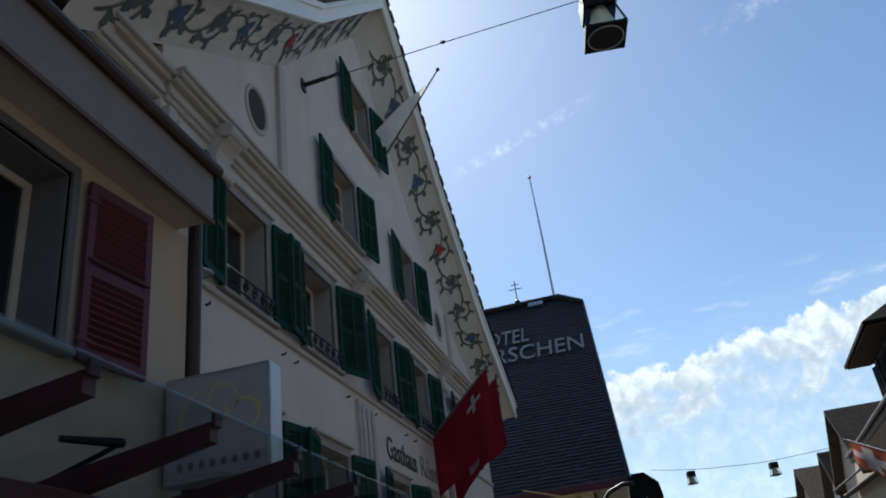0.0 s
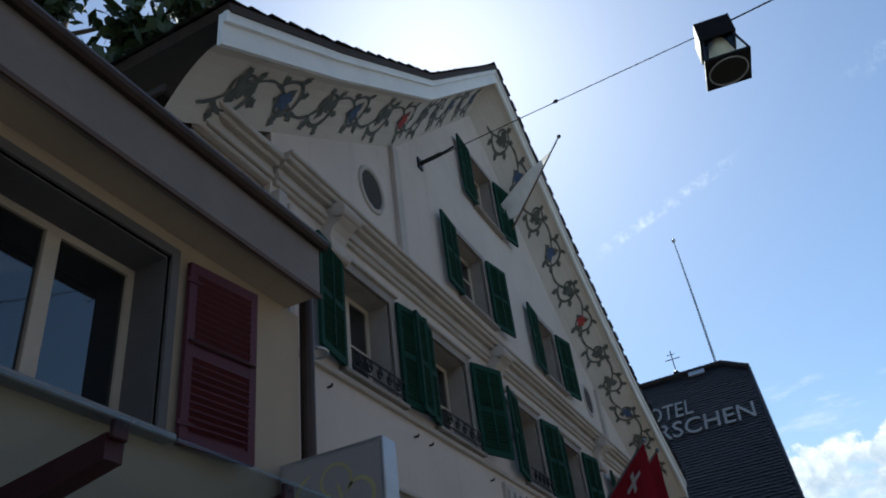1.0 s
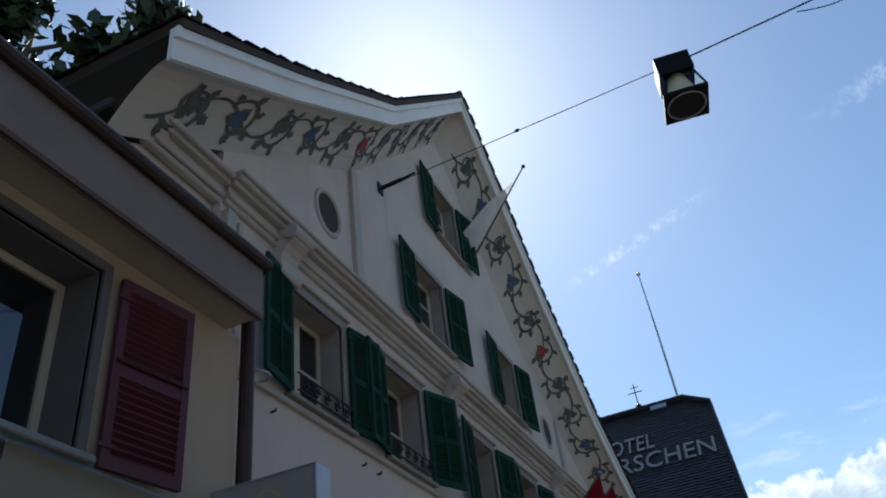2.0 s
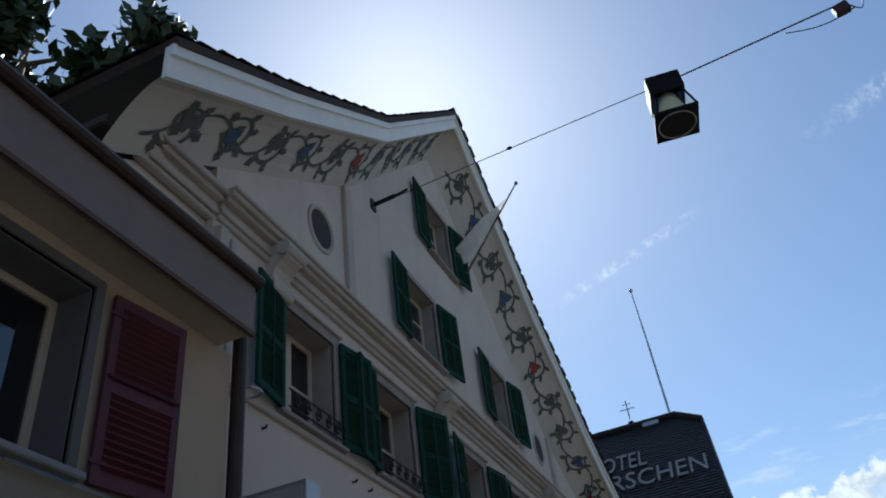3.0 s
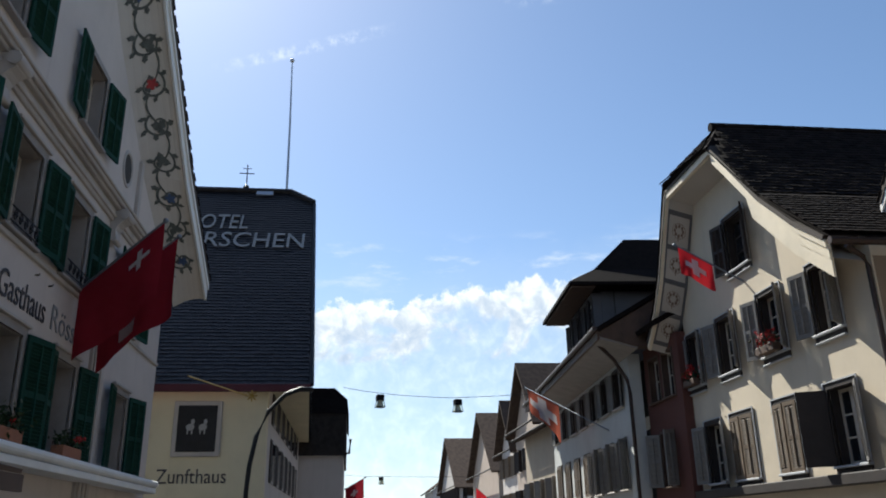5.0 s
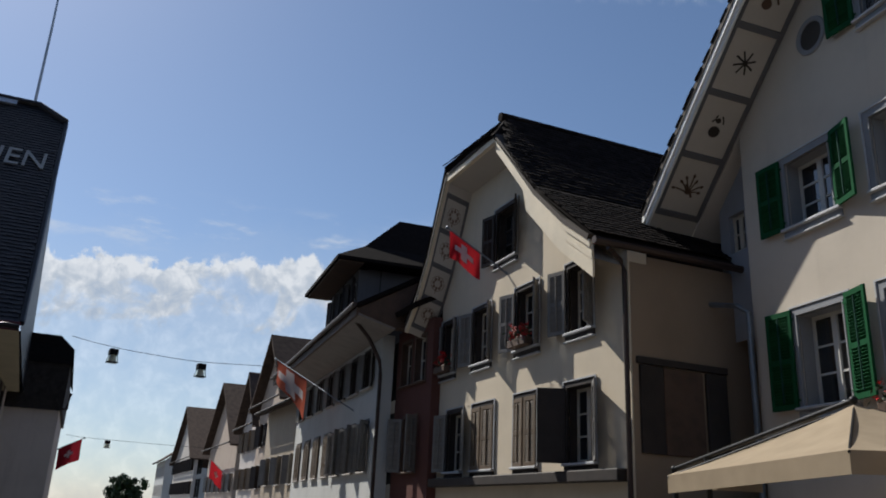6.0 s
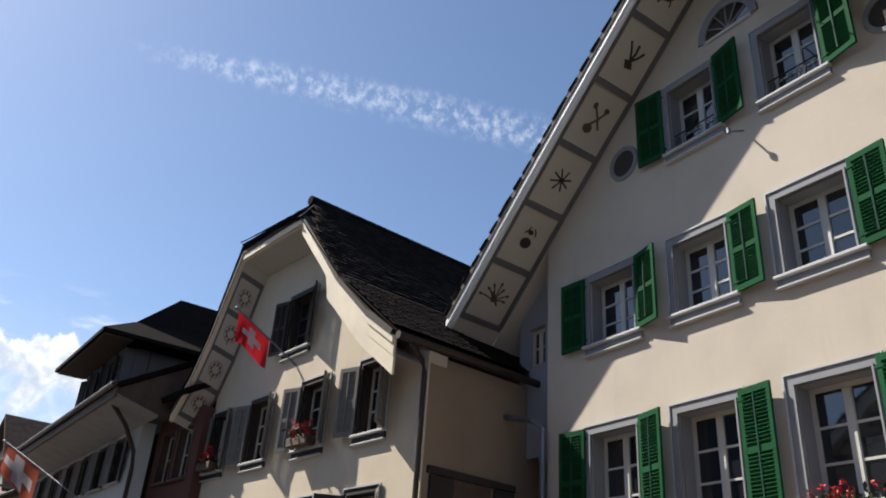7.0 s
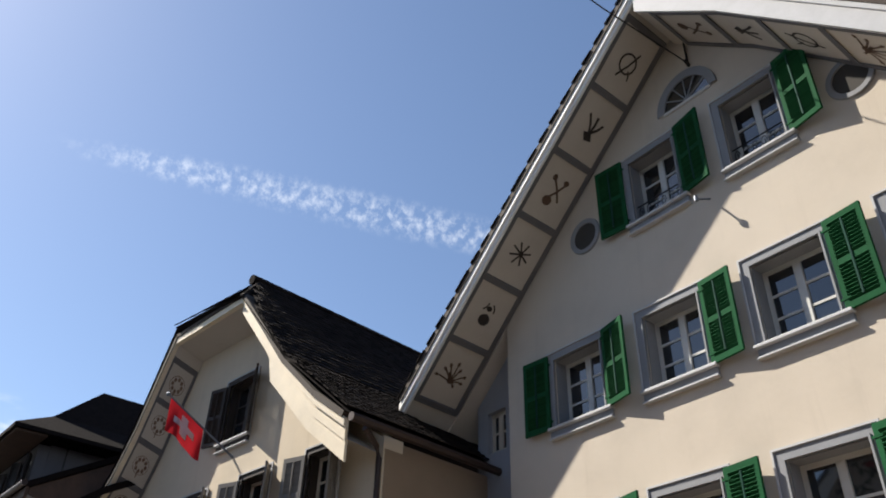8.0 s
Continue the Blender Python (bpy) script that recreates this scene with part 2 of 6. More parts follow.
M = dict(
    cream=plaster("plaster_cream", (0.56, 0.50, 0.455), 0.20),
    ochre=plaster("plaster_ochre", (0.42, 0.35, 0.27)),
    taupe=surface("taupe_eave_paint", (0.210, 0.180, 0.165), 0.8, vary=0.2, scale=1.5),
    white=plaster("plaster_white", (0.74, 0.70, 0.62)),
    warm=plaster("plaster_warm", (0.53, 0.465, 0.385)),
    creamhalf=plaster("plaster_light_cream", (0.62, 0.53, 0.405)),
    bluegrey=plaster("plaster_blue_grey_shade", (0.29, 0.30, 0.33)),
    slatewall=surface("weathered_wall_tiles", (0.042, 0.034, 0.030), 0.92, vary=0.35, scale=4.0, island=0.4, bump=0.4),
    darktrim=surface("dark_grey_stone_and_shade", (0.125, 0.12, 0.125), 0.85, vary=0.15, scale=2.0, bump=0.3),
    # greyed white for a shaded bargeboard, and light tone for sunlit sill edges
    palegrey=surface("lit_edge_shaded_board_grey", (0.46, 0.46, 0.47), 0.7, vary=0.12, scale=2.0),
    # darker copy of the red flag cloth, shade put into its colour
    flagredshade=cloth("shaded_red_flag_cloth", (0.24, 0.018, 0.028), 0.30),
    lane=plaster("plaster_brown_dimmed", (0.27, 0.20, 0.14)),
    creamboard=surface("cream_painted_board", (0.72, 0.62, 0.46), 0.6, vary=0.12, scale=2.0),
    yellow=plaster("plaster_yellow", (0.66, 0.58, 0.40)),
    pale=plaster("plaster_pale", (0.53, 0.53, 0.51)),
    redwall=plaster("plaster_red", (0.125, 0.055, 0.045)),
    pink=plaster("plaster_pink", (0.42, 0.34, 0.28)),
    trim=surface("stone_trim", (0.45, 0.41, 0.375), 0.85, vary=0.15, scale=2.0, bump=0.3),
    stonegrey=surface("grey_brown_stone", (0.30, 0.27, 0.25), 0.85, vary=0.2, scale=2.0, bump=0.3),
    greytrim=surface("grey_painted_trim", (0.235, 0.24, 0.255), 0.8, vary=0.12, scale=2.0),
    whitepaint=surface("white_paint", (0.78, 0.77, 0.74), 0.55, vary=0.10, scale=1.5),
    soffit=surface("painted_soffit", (0.48, 0.435, 0.385), 0.75, vary=0.10, scale=1.0),
    brownwood=surface("brown_wood", (0.10, 0.06, 0.04), 0.7, vary=0.35, scale=3.0, bump=0.3),
    darkwood=surface("dark_wood", (0.035, 0.026, 0.022), 0.75, vary=0.4, scale=3.0, bump=0.3),
    framewood=surface("window_wood", (0.52, 0.46, 0.38), 0.55, vary=0.12, scale=3.0),
    whiteframe=surface("white_window_wood", (0.52, 0.51, 0.48), 0.5, vary=0.10, scale=3.0),
    green=surface("dark_green_paint", (0.016, 0.060, 0.044), 0.75, vary=0.30, scale=2.5, random_piece=0.25, spec=0.08),
    bright=surface("bright_green_paint", (0.016, 0.088, 0.036), 0.8, vary=0.25, scale=2.5, random_piece=0.25, spec=0.05),
    grey=surface("grey_shutter_paint", (0.21, 0.195, 0.18), 0.65, vary=0.2, scale=2.5, random_piece=0.2),
    brown=surface("brown_shutter_paint", (0.16, 0.115, 0.075), 0.6, vary=0.25, scale=2.5, random_piece=0.2),
    crimson=surface("dark_red_paint", (0.080, 0.012, 0.021), 0.6, vary=0.2, scale=2.5, random_piece=0.1),
    mauve=surface("mauve_paint", (0.085, 0.020, 0.034), 0.6, vary=0.2, scale=2.5),
    redsteel=surface("red_painted_steel", (0.040, 0.009, 0.013), 0.5, vary=0.2, scale=4.0),
    tile=surface("old_clay_tile", (0.023, 0.017, 0.0155), 0.95, vary=0.4, scale=6.0, island=0.6, bump=0.5, spec=0.06),
    farroof=surface("brown_clay_roof", (0.075, 0.055, 0.045), 0.95, vary=0.4, scale=3.0, grain=9.0, bump=0.6, spec=0.05),
    slate=surface("glazed_dark_tile", (0.021, 0.018, 0.020), 0.45, vary=0.35, scale=6.0, island=0.65, bump=0.5, spec=0.36),
    under=surface("roof_boarding", (0.05, 0.036, 0.028), 0.85, vary=0.3, scale=4.0),
    zinc=surface("weathered_zinc", (0.20, 0.22, 0.25), 0.45, 0.6, vary=0.25, scale=3.0),
    copper=surface("brown_copper", (0.055, 0.036, 0.030), 0.5, 0.4, vary=0.3, scale=3.0),
    iron=surface("wrought_iron", (0.018, 0.018, 0.020), 0.5, 0.5, vary=0.3, scale=6.0),
    steel=surface("galvanised_steel", (0.45, 0.46, 0.48), 0.4, 0.8, vary=0.15, scale=6.0),
    gold=surface("gilding", (0.45, 0.30, 0.08), 0.35, 0.8, vary=0.2, scale=8.0),
    dark=surface("dark_opening", (0.015, 0.014, 0.014), 0.9),
    room=surface("room_interior", (0.05, 0.045, 0.04), 0.9),
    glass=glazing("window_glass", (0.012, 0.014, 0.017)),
    canopyglass=clear_glass("canopy_glass", (0.78, 0.83, 0.85)),
    curtain=cloth("net_curtain", (0.75, 0.74, 0.72), 0.4),
    flagred=cloth("red_flag_cloth", (0.40, 0.020, 0.028), 0.40),
    flagorange=cloth("faded_red_flag_cloth", (0.60, 0.16, 0.10), 0.5),
    flagwhite=cloth("white_flag_cloth", (0.80, 0.79, 0.78), 0.5),
    canvas=cloth("beige_awning_canvas", (0.44, 0.355, 0.255), 0.30),
    signface=surface("grey_sign_face", (0.31, 0.29, 0.295), 0.4, vary=0.06, scale=1.0),
    logo=surface("yellow_logo_paint", (0.42, 0.38, 0.20), 0.5),
    letter=surface("cream_lettering", (0.32, 0.31, 0.295), 0.7, vary=0.2, scale=3.0),
    blackletter=surface("black_lettering", (0.06, 0.055, 0.06), 0.7, vary=0.2),
    vine=surface("painted_vine_green", (0.085, 0.090, 0.080), 0.8, vary=0.4, scale=6.0),
    vineblue=surface("painted_blue", (0.05, 0.08, 0.16), 0.8, vary=0.3, scale=6.0),
    vinered=surface("painted_red", (0.30, 0.03, 0.03), 0.8, vary=0.3, scale=6.0),
    leaf=surface("leaves", (0.035, 0.065, 0.018), 0.55, vary=0.4, scale=5.0, island=0.6),
    bark=surface("bark", (0.09, 0.07, 0.05), 0.9, vary=0.4, scale=6.0),
    geranium=surface("red_geranium", (0.60, 0.02, 0.02), 0.6, island=0.5),
    pot=surface("terracotta", (0.32, 0.13, 0.07), 0.8, vary=0.2, scale=5.0),
    cobble=surface("street_paving", (0.10, 0.095, 0.09), 0.85, vary=0.25, scale=0.8),
    hill=surface("wooded_hill", (0.05, 0.075, 0.05), 0.9, vary=0.4, scale=0.1),
    lampglass=clear_glass("lantern_glass", (0.9, 0.9, 0.85)),
    # non-metal pale gold, painted in place of the reflector's gleam
    reflector=surface("lamp_reflector", (0.82, 0.74, 0.52), 0.3, 0.0, vary=0.05),
    fadedpaint=surface("faded_brown_paint", (0.17, 0.11, 0.08), 0.8, vary=0.3, scale=8.0),
    blacksheet=surface("black_sheet_metal", (0.012, 0.012, 0.014), 0.7, vary=0.3, scale=6.0, spec=0.1),
)


# ---- mesh helpers ----
def finish(name, bm, mat, parent=None, label="", smooth=False):
    me = bpy.data.meshes.new(name)
    bmesh.ops.recalc_face_normals(bm, faces=bm.faces)
    bm.to_mesh(me)
    bm.free()
    me.materials.append(M[mat])
    if smooth:
        for p in me.polygons:
            p.use_smooth = True
    ob = new(name, me)
    if parent is not None:
        ob.parent = parent
    if label:
        tagged(ob, label)
    return ob


def part(name, bm, mat, parent, label="", smooth=False):
    return finish(name, bm, mat, parent, label, smooth)


def box(bm, x0, x1, y0, y1, z0, z1, bevel=0.0, m=None):
    r = bmesh.ops.create_cube(bm, size=1.0)
    for v in r["verts"]:
        v.co = Vector(((x0 + x1) / 2 + v.co.x * (x1 - x0), (y0 + y1) / 2 + v.co.y * (y1 - y0), (z0 + z1) / 2 + v.co.z * (z1 - z0)))
    verts = r["verts"]
    if bevel:
        edges = list({e for v in verts for e in v.link_edges})
        out = bmesh.ops.bevel(bm, geom=edges, offset=bevel, segments=1, affect="EDGES")
        verts = list({v for f in out["faces"] for v in f.verts} | {v for v in verts if v.is_valid})
    if m is not None:
        bmesh.ops.transform(bm, matrix=m, verts=verts)
    return verts


def prism(bm, pts, y0, y1):
    """The polygon pts of (x, z), stretched from y0 to y1."""
    a = [bm.verts.new((x, y0, z)) for x, z in pts]
    b = [bm.verts.new((x, y1, z)) for x, z in pts]
    bm.faces.new(a)
    bm.faces.new(b[::-1])
    for i in range(len(pts)):
        j = (i + 1) % len(pts)
        bm.faces.new((a[i], b[i], b[j], a[j]))


def ring(bm, u0, u1, z0, z1, f, g, y0, y1):
    """A rectangular frame in one piece: f wide at its sides, g at top and bottom."""
    a, b, c, d = ([bm.verts.new((u, y, z)) for u, z in q] for y in (y0, y1) for q in
                  (((u0, z0), (u1, z0), (u1, z1), (u0, z1)), ((u0 + f, z0 + g), (u1 - f, z0 + g), (u1 - f, z1 - g), (u0 + f, z1 - g))))
    for p, q in ((a, b), (c, d), (a, c), (b, d)):
        for i in range(4):
            bm.faces.new((p[i], p[(i + 1) % 4], q[(i + 1) % 4], q[i]))


def slab(bm, quad, thick):
    """A sheet over four corners, with thickness downwards along its normal."""
    q = [Vector(p) for p in quad]
    n = (q[1] - q[0]).cross(q[3] - q[0]).normalized()
    a = [bm.verts.new(p) for p in q]
    b = [bm.verts.new(p - n * thick) for p in q]
    bm.faces.new(a)
    bm.faces.new(b[::-1])
    for i in range(4):
        j = (i + 1) % 4
        bm.faces.new((a[i], b[i], b[j], a[j]))


def tube(bm, pts, r, sides=8, close=True):
    """A round bar along pts; r one radius or one for each point."""
    pts = [Vector(p) for p in pts]
    rs = r if isinstance(r, (list, tuple)) else [r] * len(pts)
    rings = []
    for i, p in enumerate(pts):
        d = (pts[min(i + 1, len(pts) - 1)] - pts[max(i - 1, 0)]).normalized()
        side = d.cross(Vector((0, 0, 1)) if abs(d.z) < 0.95 else Vector((1, 0, 0))).normalized()
        up = side.cross(d)
        rings.append([bm.verts.new(p + rs[i] * (math.cos(k * 2 * math.pi / sides) * side + math.sin(k * 2 * math.pi / sides) * up)) for k in range(sides)])
    for a, b in zip(rings, rings[1:]):
        for k in range(sides):
            j = (k + 1) % sides
            bm.faces.new((a[k], a[j], b[j], b[k]))
    if close:
        bm.faces.new(rings[0][::-1])
        bm.faces.new(rings[-1])


def ribbon(bm, pts, widths, place):
    """A flat painted stroke along pts of a plane, set into space by place(s, w)."""
    pts = [Vector((*p, 0)) for p in pts]
    rows = []
    for i, p in enumerate(pts):
        d = pts[min(i + 1, len(pts) - 1)] - pts[max(i - 1, 0)]
        d = d.normalized() if d.length > 1e-9 else Vector((1, 0, 0))
        o = Vector((-d.y, d.x, 0)) * (widths[i] if isinstance(widths, (list, tuple)) else widths) / 2
        rows.append((bm.verts.new(place(p.x + o.x, p.y + o.y)), bm.verts.new(place(p.x - o.x, p.y - o.y))))
    for (a, b), (c, d) in zip(rows, rows[1:]):
        bm.faces.new((a, b, d, c))


def disc(bm, cx, cy, rx, ry, place, turn=0.0, sides=10):
    c, s = math.cos(turn), math.sin(turn)
    vs = []
    for k in range(sides):
        a = k * 2 * math.pi / sides
        x, y = rx * math.cos(a), ry * math.sin(a)
        vs.append(bm.verts.new(place(cx + x * c - y * s, cy + x * s + y * c)))
    bm.faces.new(vs)


def house_at(name, x, y, turn, label, category="house"):
    """An Empty whose x runs along the facade to the right of one who faces it, y into the house, z up."""
    h = new(name)
    h.empty_display_size = 0.5
    h.matrix_basis = pose(x, y, 0, 0, 0, turn)
    return tagged(h, label, category)


def profile_at(profile, u):
    return float(np.interp(u, [p[0] for p in profile], [p[1] for p in profile]))


def wall_part(house, name, mat, u0, u1, z0, top, openings, b=0.0, thick=0.35, label=""):
    """A wall with real openings (u0, u1, z0, z1); top is a height or a profile of (u, z)."""
    prof = [(u0, top), (u1, top)] if isinstance(top, (int, float)) else top
    us = sorted({u0, u1, *(u for u, _ in prof if u0 < u < u1), *(v for o in openings for v in o[:2] if u0 < v < u1)})
    bm = bmesh.new()
    for a, c in zip(us, us[1:]):
        mid, z = (a + c) / 2, z0
        holes = sorted((o for o in openings if o[0] < mid < o[1]), key=lambda o: o[2])
        spans = []
        for o in holes:
            spans.append((z, z, o[2], o[2]))
            z = o[3]
        spans.append((z, z, profile_at(prof, a), profile_at(prof, c)))
        for za, zc, ta, tc in spans:
            if ta - za > 0.002 or tc - zc > 0.002:
                for y in (b, b + thick):
                    bm.faces.new([bm.verts.new(p) for p in ((a, y, za), (c, y, zc), (c, y, max(tc, zc)), (a, y, max(ta, za)))])
        bm.faces.new([bm.verts.new(p) for p in ((a, b, profile_at(prof, a)), (c, b, profile_at(prof, c)), (c, b + thick, profile_at(prof, c)), (a, b + thick, profile_at(prof, a)))])
    for o in openings:
        a, c, lo, hi = o
        for quad in (((a, b, lo), (a, b + thick, lo), (a, b + thick, hi), (a, b, hi)), ((c, b, lo), (c, b + thick, lo), (c, b + thick, hi), (c, b, hi)),
                     ((a, b, lo), (c, b, lo), (c, b + thick, lo), (a, b + thick, lo)), ((a, b, hi), (c, b, hi), (c, b + thick, hi), (a, b + thick, hi))):
            bm.faces.new([bm.verts.new(p) for p in quad])
    for u in (u0, u1):
        t = profile_at(prof, u)
        bm.faces.new([bm.verts.new(p) for p in ((u, b, z0), (u, b + thick, z0), (u, b + thick, t), (u, b, t))])
    bmesh.ops.remove_doubles(bm, verts=bm.verts, dist=0.0005)
    return part(name, bm, mat, house, label)


def window_part(house, u0, u1, z0, z1, deep=0.22, frame="framewood", trim="trim", bars=2, mullion=True, trim_w=0.13, sill=True, curtain=False, b=0.0, hood=False, liner=True, stepped=None):
    """Frame with casements and panes in the opening; its trim, sill and panes are parts of it."""
    bm = bmesh.new()
    f, y = 0.07, b + deep
    ring(bm, u0, u1, z0, z1, f, f, y, y + 0.06)
    win = part("window", bm, frame, house)
    cols = [(u0 + f, u1 - f)]
    if mullion:
        mid = (u0 + u1) / 2
        bm = bmesh.new()
        box(bm, mid - 0.055, mid + 0.055, y - 0.012, y + 0.058, z0 + f, z1 - f, 0.006)
        part("mullion", bm, frame, win)
        cols = [(u0 + f, mid - 0.055), (mid + 0.055, u1 - f)]
    rows = np.linspace(z0 + f, z1 - f, bars + 2)
    for a, c in cols:
        for z in rows[1:-1]:
            bm = bmesh.new()
            box(bm, a, c, y + 0.005, y + 0.045, z - 0.016, z + 0.016)
            part("glazing_bar", bm, frame, win)
    for a, c in cols:
        for lo, hi in zip(rows, rows[1:]):
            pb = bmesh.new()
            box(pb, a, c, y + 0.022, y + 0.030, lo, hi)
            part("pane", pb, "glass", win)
    if curtain:
        cb = bmesh.new()
        n = 15
        for side in (0, 1):
            lo = [cb.verts.new((u0 + f + (u1 - u0 - 2 * f) * ((k / n) * 0.30 if side == 0 else 1 - (k / n) * 0.30), y + 0.10 + 0.02 * math.sin(k * 1.9), z0 + 0.1)) for k in range(n)]
            hi = [cb.verts.new((v.co.x, v.co.y, z1 - 0.1)) for v in lo]
            for k in range(n - 1):
                cb.faces.new((lo[k], lo[k + 1], hi[k + 1], hi[k]))
        part("curtain", cb, "curtain", win, "white net curtain drawn to the sides")
    if trim:
        tb = bmesh.new()
        w, p = trim_w, b - 0.025
        prism(tb, [(u0 - w, z0), (u0, z0), (u0, z1), (u1, z1), (u1, z0), (u1 + w, z0), (u1 + w, z1 + w), (u0 - w, z1 + w)], p, b + 0.02)
        part("window_surround", tb, trim, win)
        if liner:
            lb = bmesh.new()
            prism(lb, [(u0 - 0.001, z0), (u0 + 0.012, z0), (u0 + 0.012, z1 - 0.012), (u1 - 0.012, z1 - 0.012), (u1 - 0.012, z0), (u1 + 0.001, z0), (u1 + 0.001, z1 + 0.001), (u0 - 0.001, z1 + 0.001)], b + 0.021, y)
            part("reveal", lb, trim, win)
    if hood:
        hb = bmesh.new()
        box(hb, u0 - trim_w - 0.03, u1 + trim_w + 0.03, b - 0.07, b + 0.01, z1 + trim_w, z1 + trim_w + 0.045, 0.008)
        part("drip_moulding", hb, hood, win)
    if sill:
        sb = bmesh.new()
        box(sb, u0 - trim_w - 0.02, u1 + trim_w + 0.02, b - 0.10, b + deep, z0 - 0.05, z0, 0.01)
        # stepped sills: slab, lip and outer bead painted paler as edges catching light
        s = part("sill", sb, "palegrey" if stepped else sill if isinstance(sill, str) else trim or "trim", win)
        if stepped:
            sb = bmesh.new()
            box(sb, u0 - trim_w, u1 + trim_w, b - 0.045, b + 0.01, z0 - 0.16, z0 - 0.051, 0.006)
            part("apron", sb, stepped, s)
            sb = bmesh.new()
            box(sb, u0 - trim_w - 0.01, u1 + trim_w + 0.01, b - 0.08, b + 0.01, z0 - 0.19, z0 - 0.161, 0.006)
            part("sill_lip", sb, "palegrey", s)
            w = trim_w
            for o, i in ((w + 0.022, w - 0.004), (0.024, -0.002)):
                sb = bmesh.new()
                prism(sb, [(u0 - o, z0), (u0 - i, z0), (u0 - i, z1 + i), (u1 + i, z1 + i), (u1 + i, z0), (u1 + o, z0), (u1 + o, z1 + o), (u0 - o, z1 + o)], b - 0.045, b - 0.02)
                part("surround_bead", sb, "palegrey" if o > w else stepped, win)
    db = bmesh.new()
    box(db, u0 - 0.3, u1 + 0.3, b + 0.75, b + 0.80, z0 - 0.3, z1 + 0.3)
    part("room_back", db, "room", win)
    return win


SLATS = {}


def shutter_part(house, u, z0, z1, width, angle, side, mat, b=-0.045, slats=True, label="", rod=True):
    """A louvred shutter hung at u: side -1 hangs left of its window, 1 right; angle 0 shut, 180 flat on the wall."""
    h, st = z1 - z0, 0.065
    bm = bmesh.new()
    t = 0.019
    ring(bm, 0, width, 0, h, st, 0.08, -t, t)
    ob = part("shutter", bm, mat, house, label)
    rb = bmesh.new()
    box(rb, st, width - st, -t + 0.002, t - 0.002, h * 0.46, h * 0.46 + 0.08)
    part("rail", rb, mat, ob)
    for z in (0.12, h - 0.16):
        hb = bmesh.new()
        box(hb, -0.03, 0.10, -t - 0.008, -t, z, z + 0.03)
        part("hinge", hb, mat, ob)
    turn = -angle if side < 0 else 180 + angle
    ob.matrix_basis = pose(u, b, z0, 0, 0, turn)
    fields = ((0.08, h * 0.46), (h * 0.46 + 0.08, h - 0.08))
    if slats:
        step = 0.048
        key = (round(width, 3), mat, side)
        if key not in SLATS:
            sb = bmesh.new()
            box(sb, st - 0.004, width - st + 0.004, -0.035, 0.035, -0.0045, 0.0045, 0.0, Matrix.Rotation(radians(-side * (68 if mat in ("grey", "brown") else 39)), 4, "X"))
            me = bpy.data.meshes.new("slat")
            sb.to_mesh(me)
            sb.free()
            me.materials.append(M[mat])
            SLATS[key] = me
        if rod:
            rb = bmesh.new()
            box(rb, width / 2 - 0.014, width / 2 + 0.014, -0.034, 0.034, 0.10, h - 0.10, 0.003)
            part("control_rod", rb, "green" if mat == "bright" else mat, ob)
        for lo, hi in fields:
            n = int((hi - lo) / step)
            for k in range(n):
                s = new("slat", SLATS[key])
                s.parent = ob
                s.matrix_basis = pose(0, 0, lo + (k + 0.5) * (hi - lo) / n)
    else:
        for lo, hi in fields:
            pb = bmesh.new()
            box(pb, st, width - st, -0.008, 0.008, lo, hi)
            part("shutter_panel", pb, mat, ob)
    return ob


def shutters(house, u0, u1, z0, z1, width, left, right, mat, **kw):
    if left is not None:
        shutter_part(house, u0 - 0.02, z0, z1, width, left, -1, mat, **kw)
    if right is not None:
        shutter_part(house, u1 + 0.02, z0, z1, width, right, 1, mat, **kw)


def tiles_part(house, name, mat, origin, along, up, nu, nv, du, dv, label="", lift=0.016, seed=3, inside=None, stagger=0.5):
    """Overlapping flat clay tiles over a slope: one mesh of many small bevel-free tiles."""
    rng = np.random.default_rng(seed)
    o, a, s = Vector(origin), Vector(along).normalized(), Vector(up).normalized()
    n = a.cross(s).normalized()
    if n.z < 0:
        n = -n
    vs, fs = [], []
    for j in range(nv):
        for i in range(nu):
            uu, ww = (i + stagger * (j % 2)) * du, j * dv
            if inside and not inside(uu + du / 2, ww + dv / 2):
                continue
            tilt, slip, drop = lift * (1 + rng.uniform(-0.25, 0.35)), rng.uniform(-0.006, 0.006), rng.uniform(-0.014, 0.014)
            k = len(vs)
            p = o + a * (uu + slip) + s * (ww + drop)
            e, f = a * (du * 0.955), s * (dv * 1.45)
            lowr = n * (tilt + 0.02)
            top = [p + lowr, p + e + lowr, p + e + f + n * 0.008, p + f + n * 0.008]
            nose = [p + n * (tilt - 0.004), p + e + n * (tilt - 0.004)]
            mid = p + e * 0.5 - s * (dv * 0.16) + lowr
            midl = mid - n * 0.022
            vs += [tuple(v) for v in (*top, *nose, mid, midl)]
            fs += [(k, k + 6, k + 1, k + 2, k + 3), (k, k + 4, k + 7, k + 6), (k + 6, k + 7, k + 5, k + 1), (k + 1, k + 5, k + 2), (k, k + 3, k + 4)]
    me = bpy.data.meshes.new(name)
    me.from_pydata(vs, [], fs)
    me.materials.append(M[mat])
    ob = new(name, me)
    ob.parent = house
    return tagged(ob, label, kind="stuff")


# ---- ground ----
def build_ground():
    bm = bmesh.new()
    bmesh.ops.create_grid(bm, x_segments=60, y_segments=60, size=900)
    g = finish("ground", bm, "cobble")
    tagged(g, "grey stone paving of the old town street", "ground", kind="structure")


build_ground()


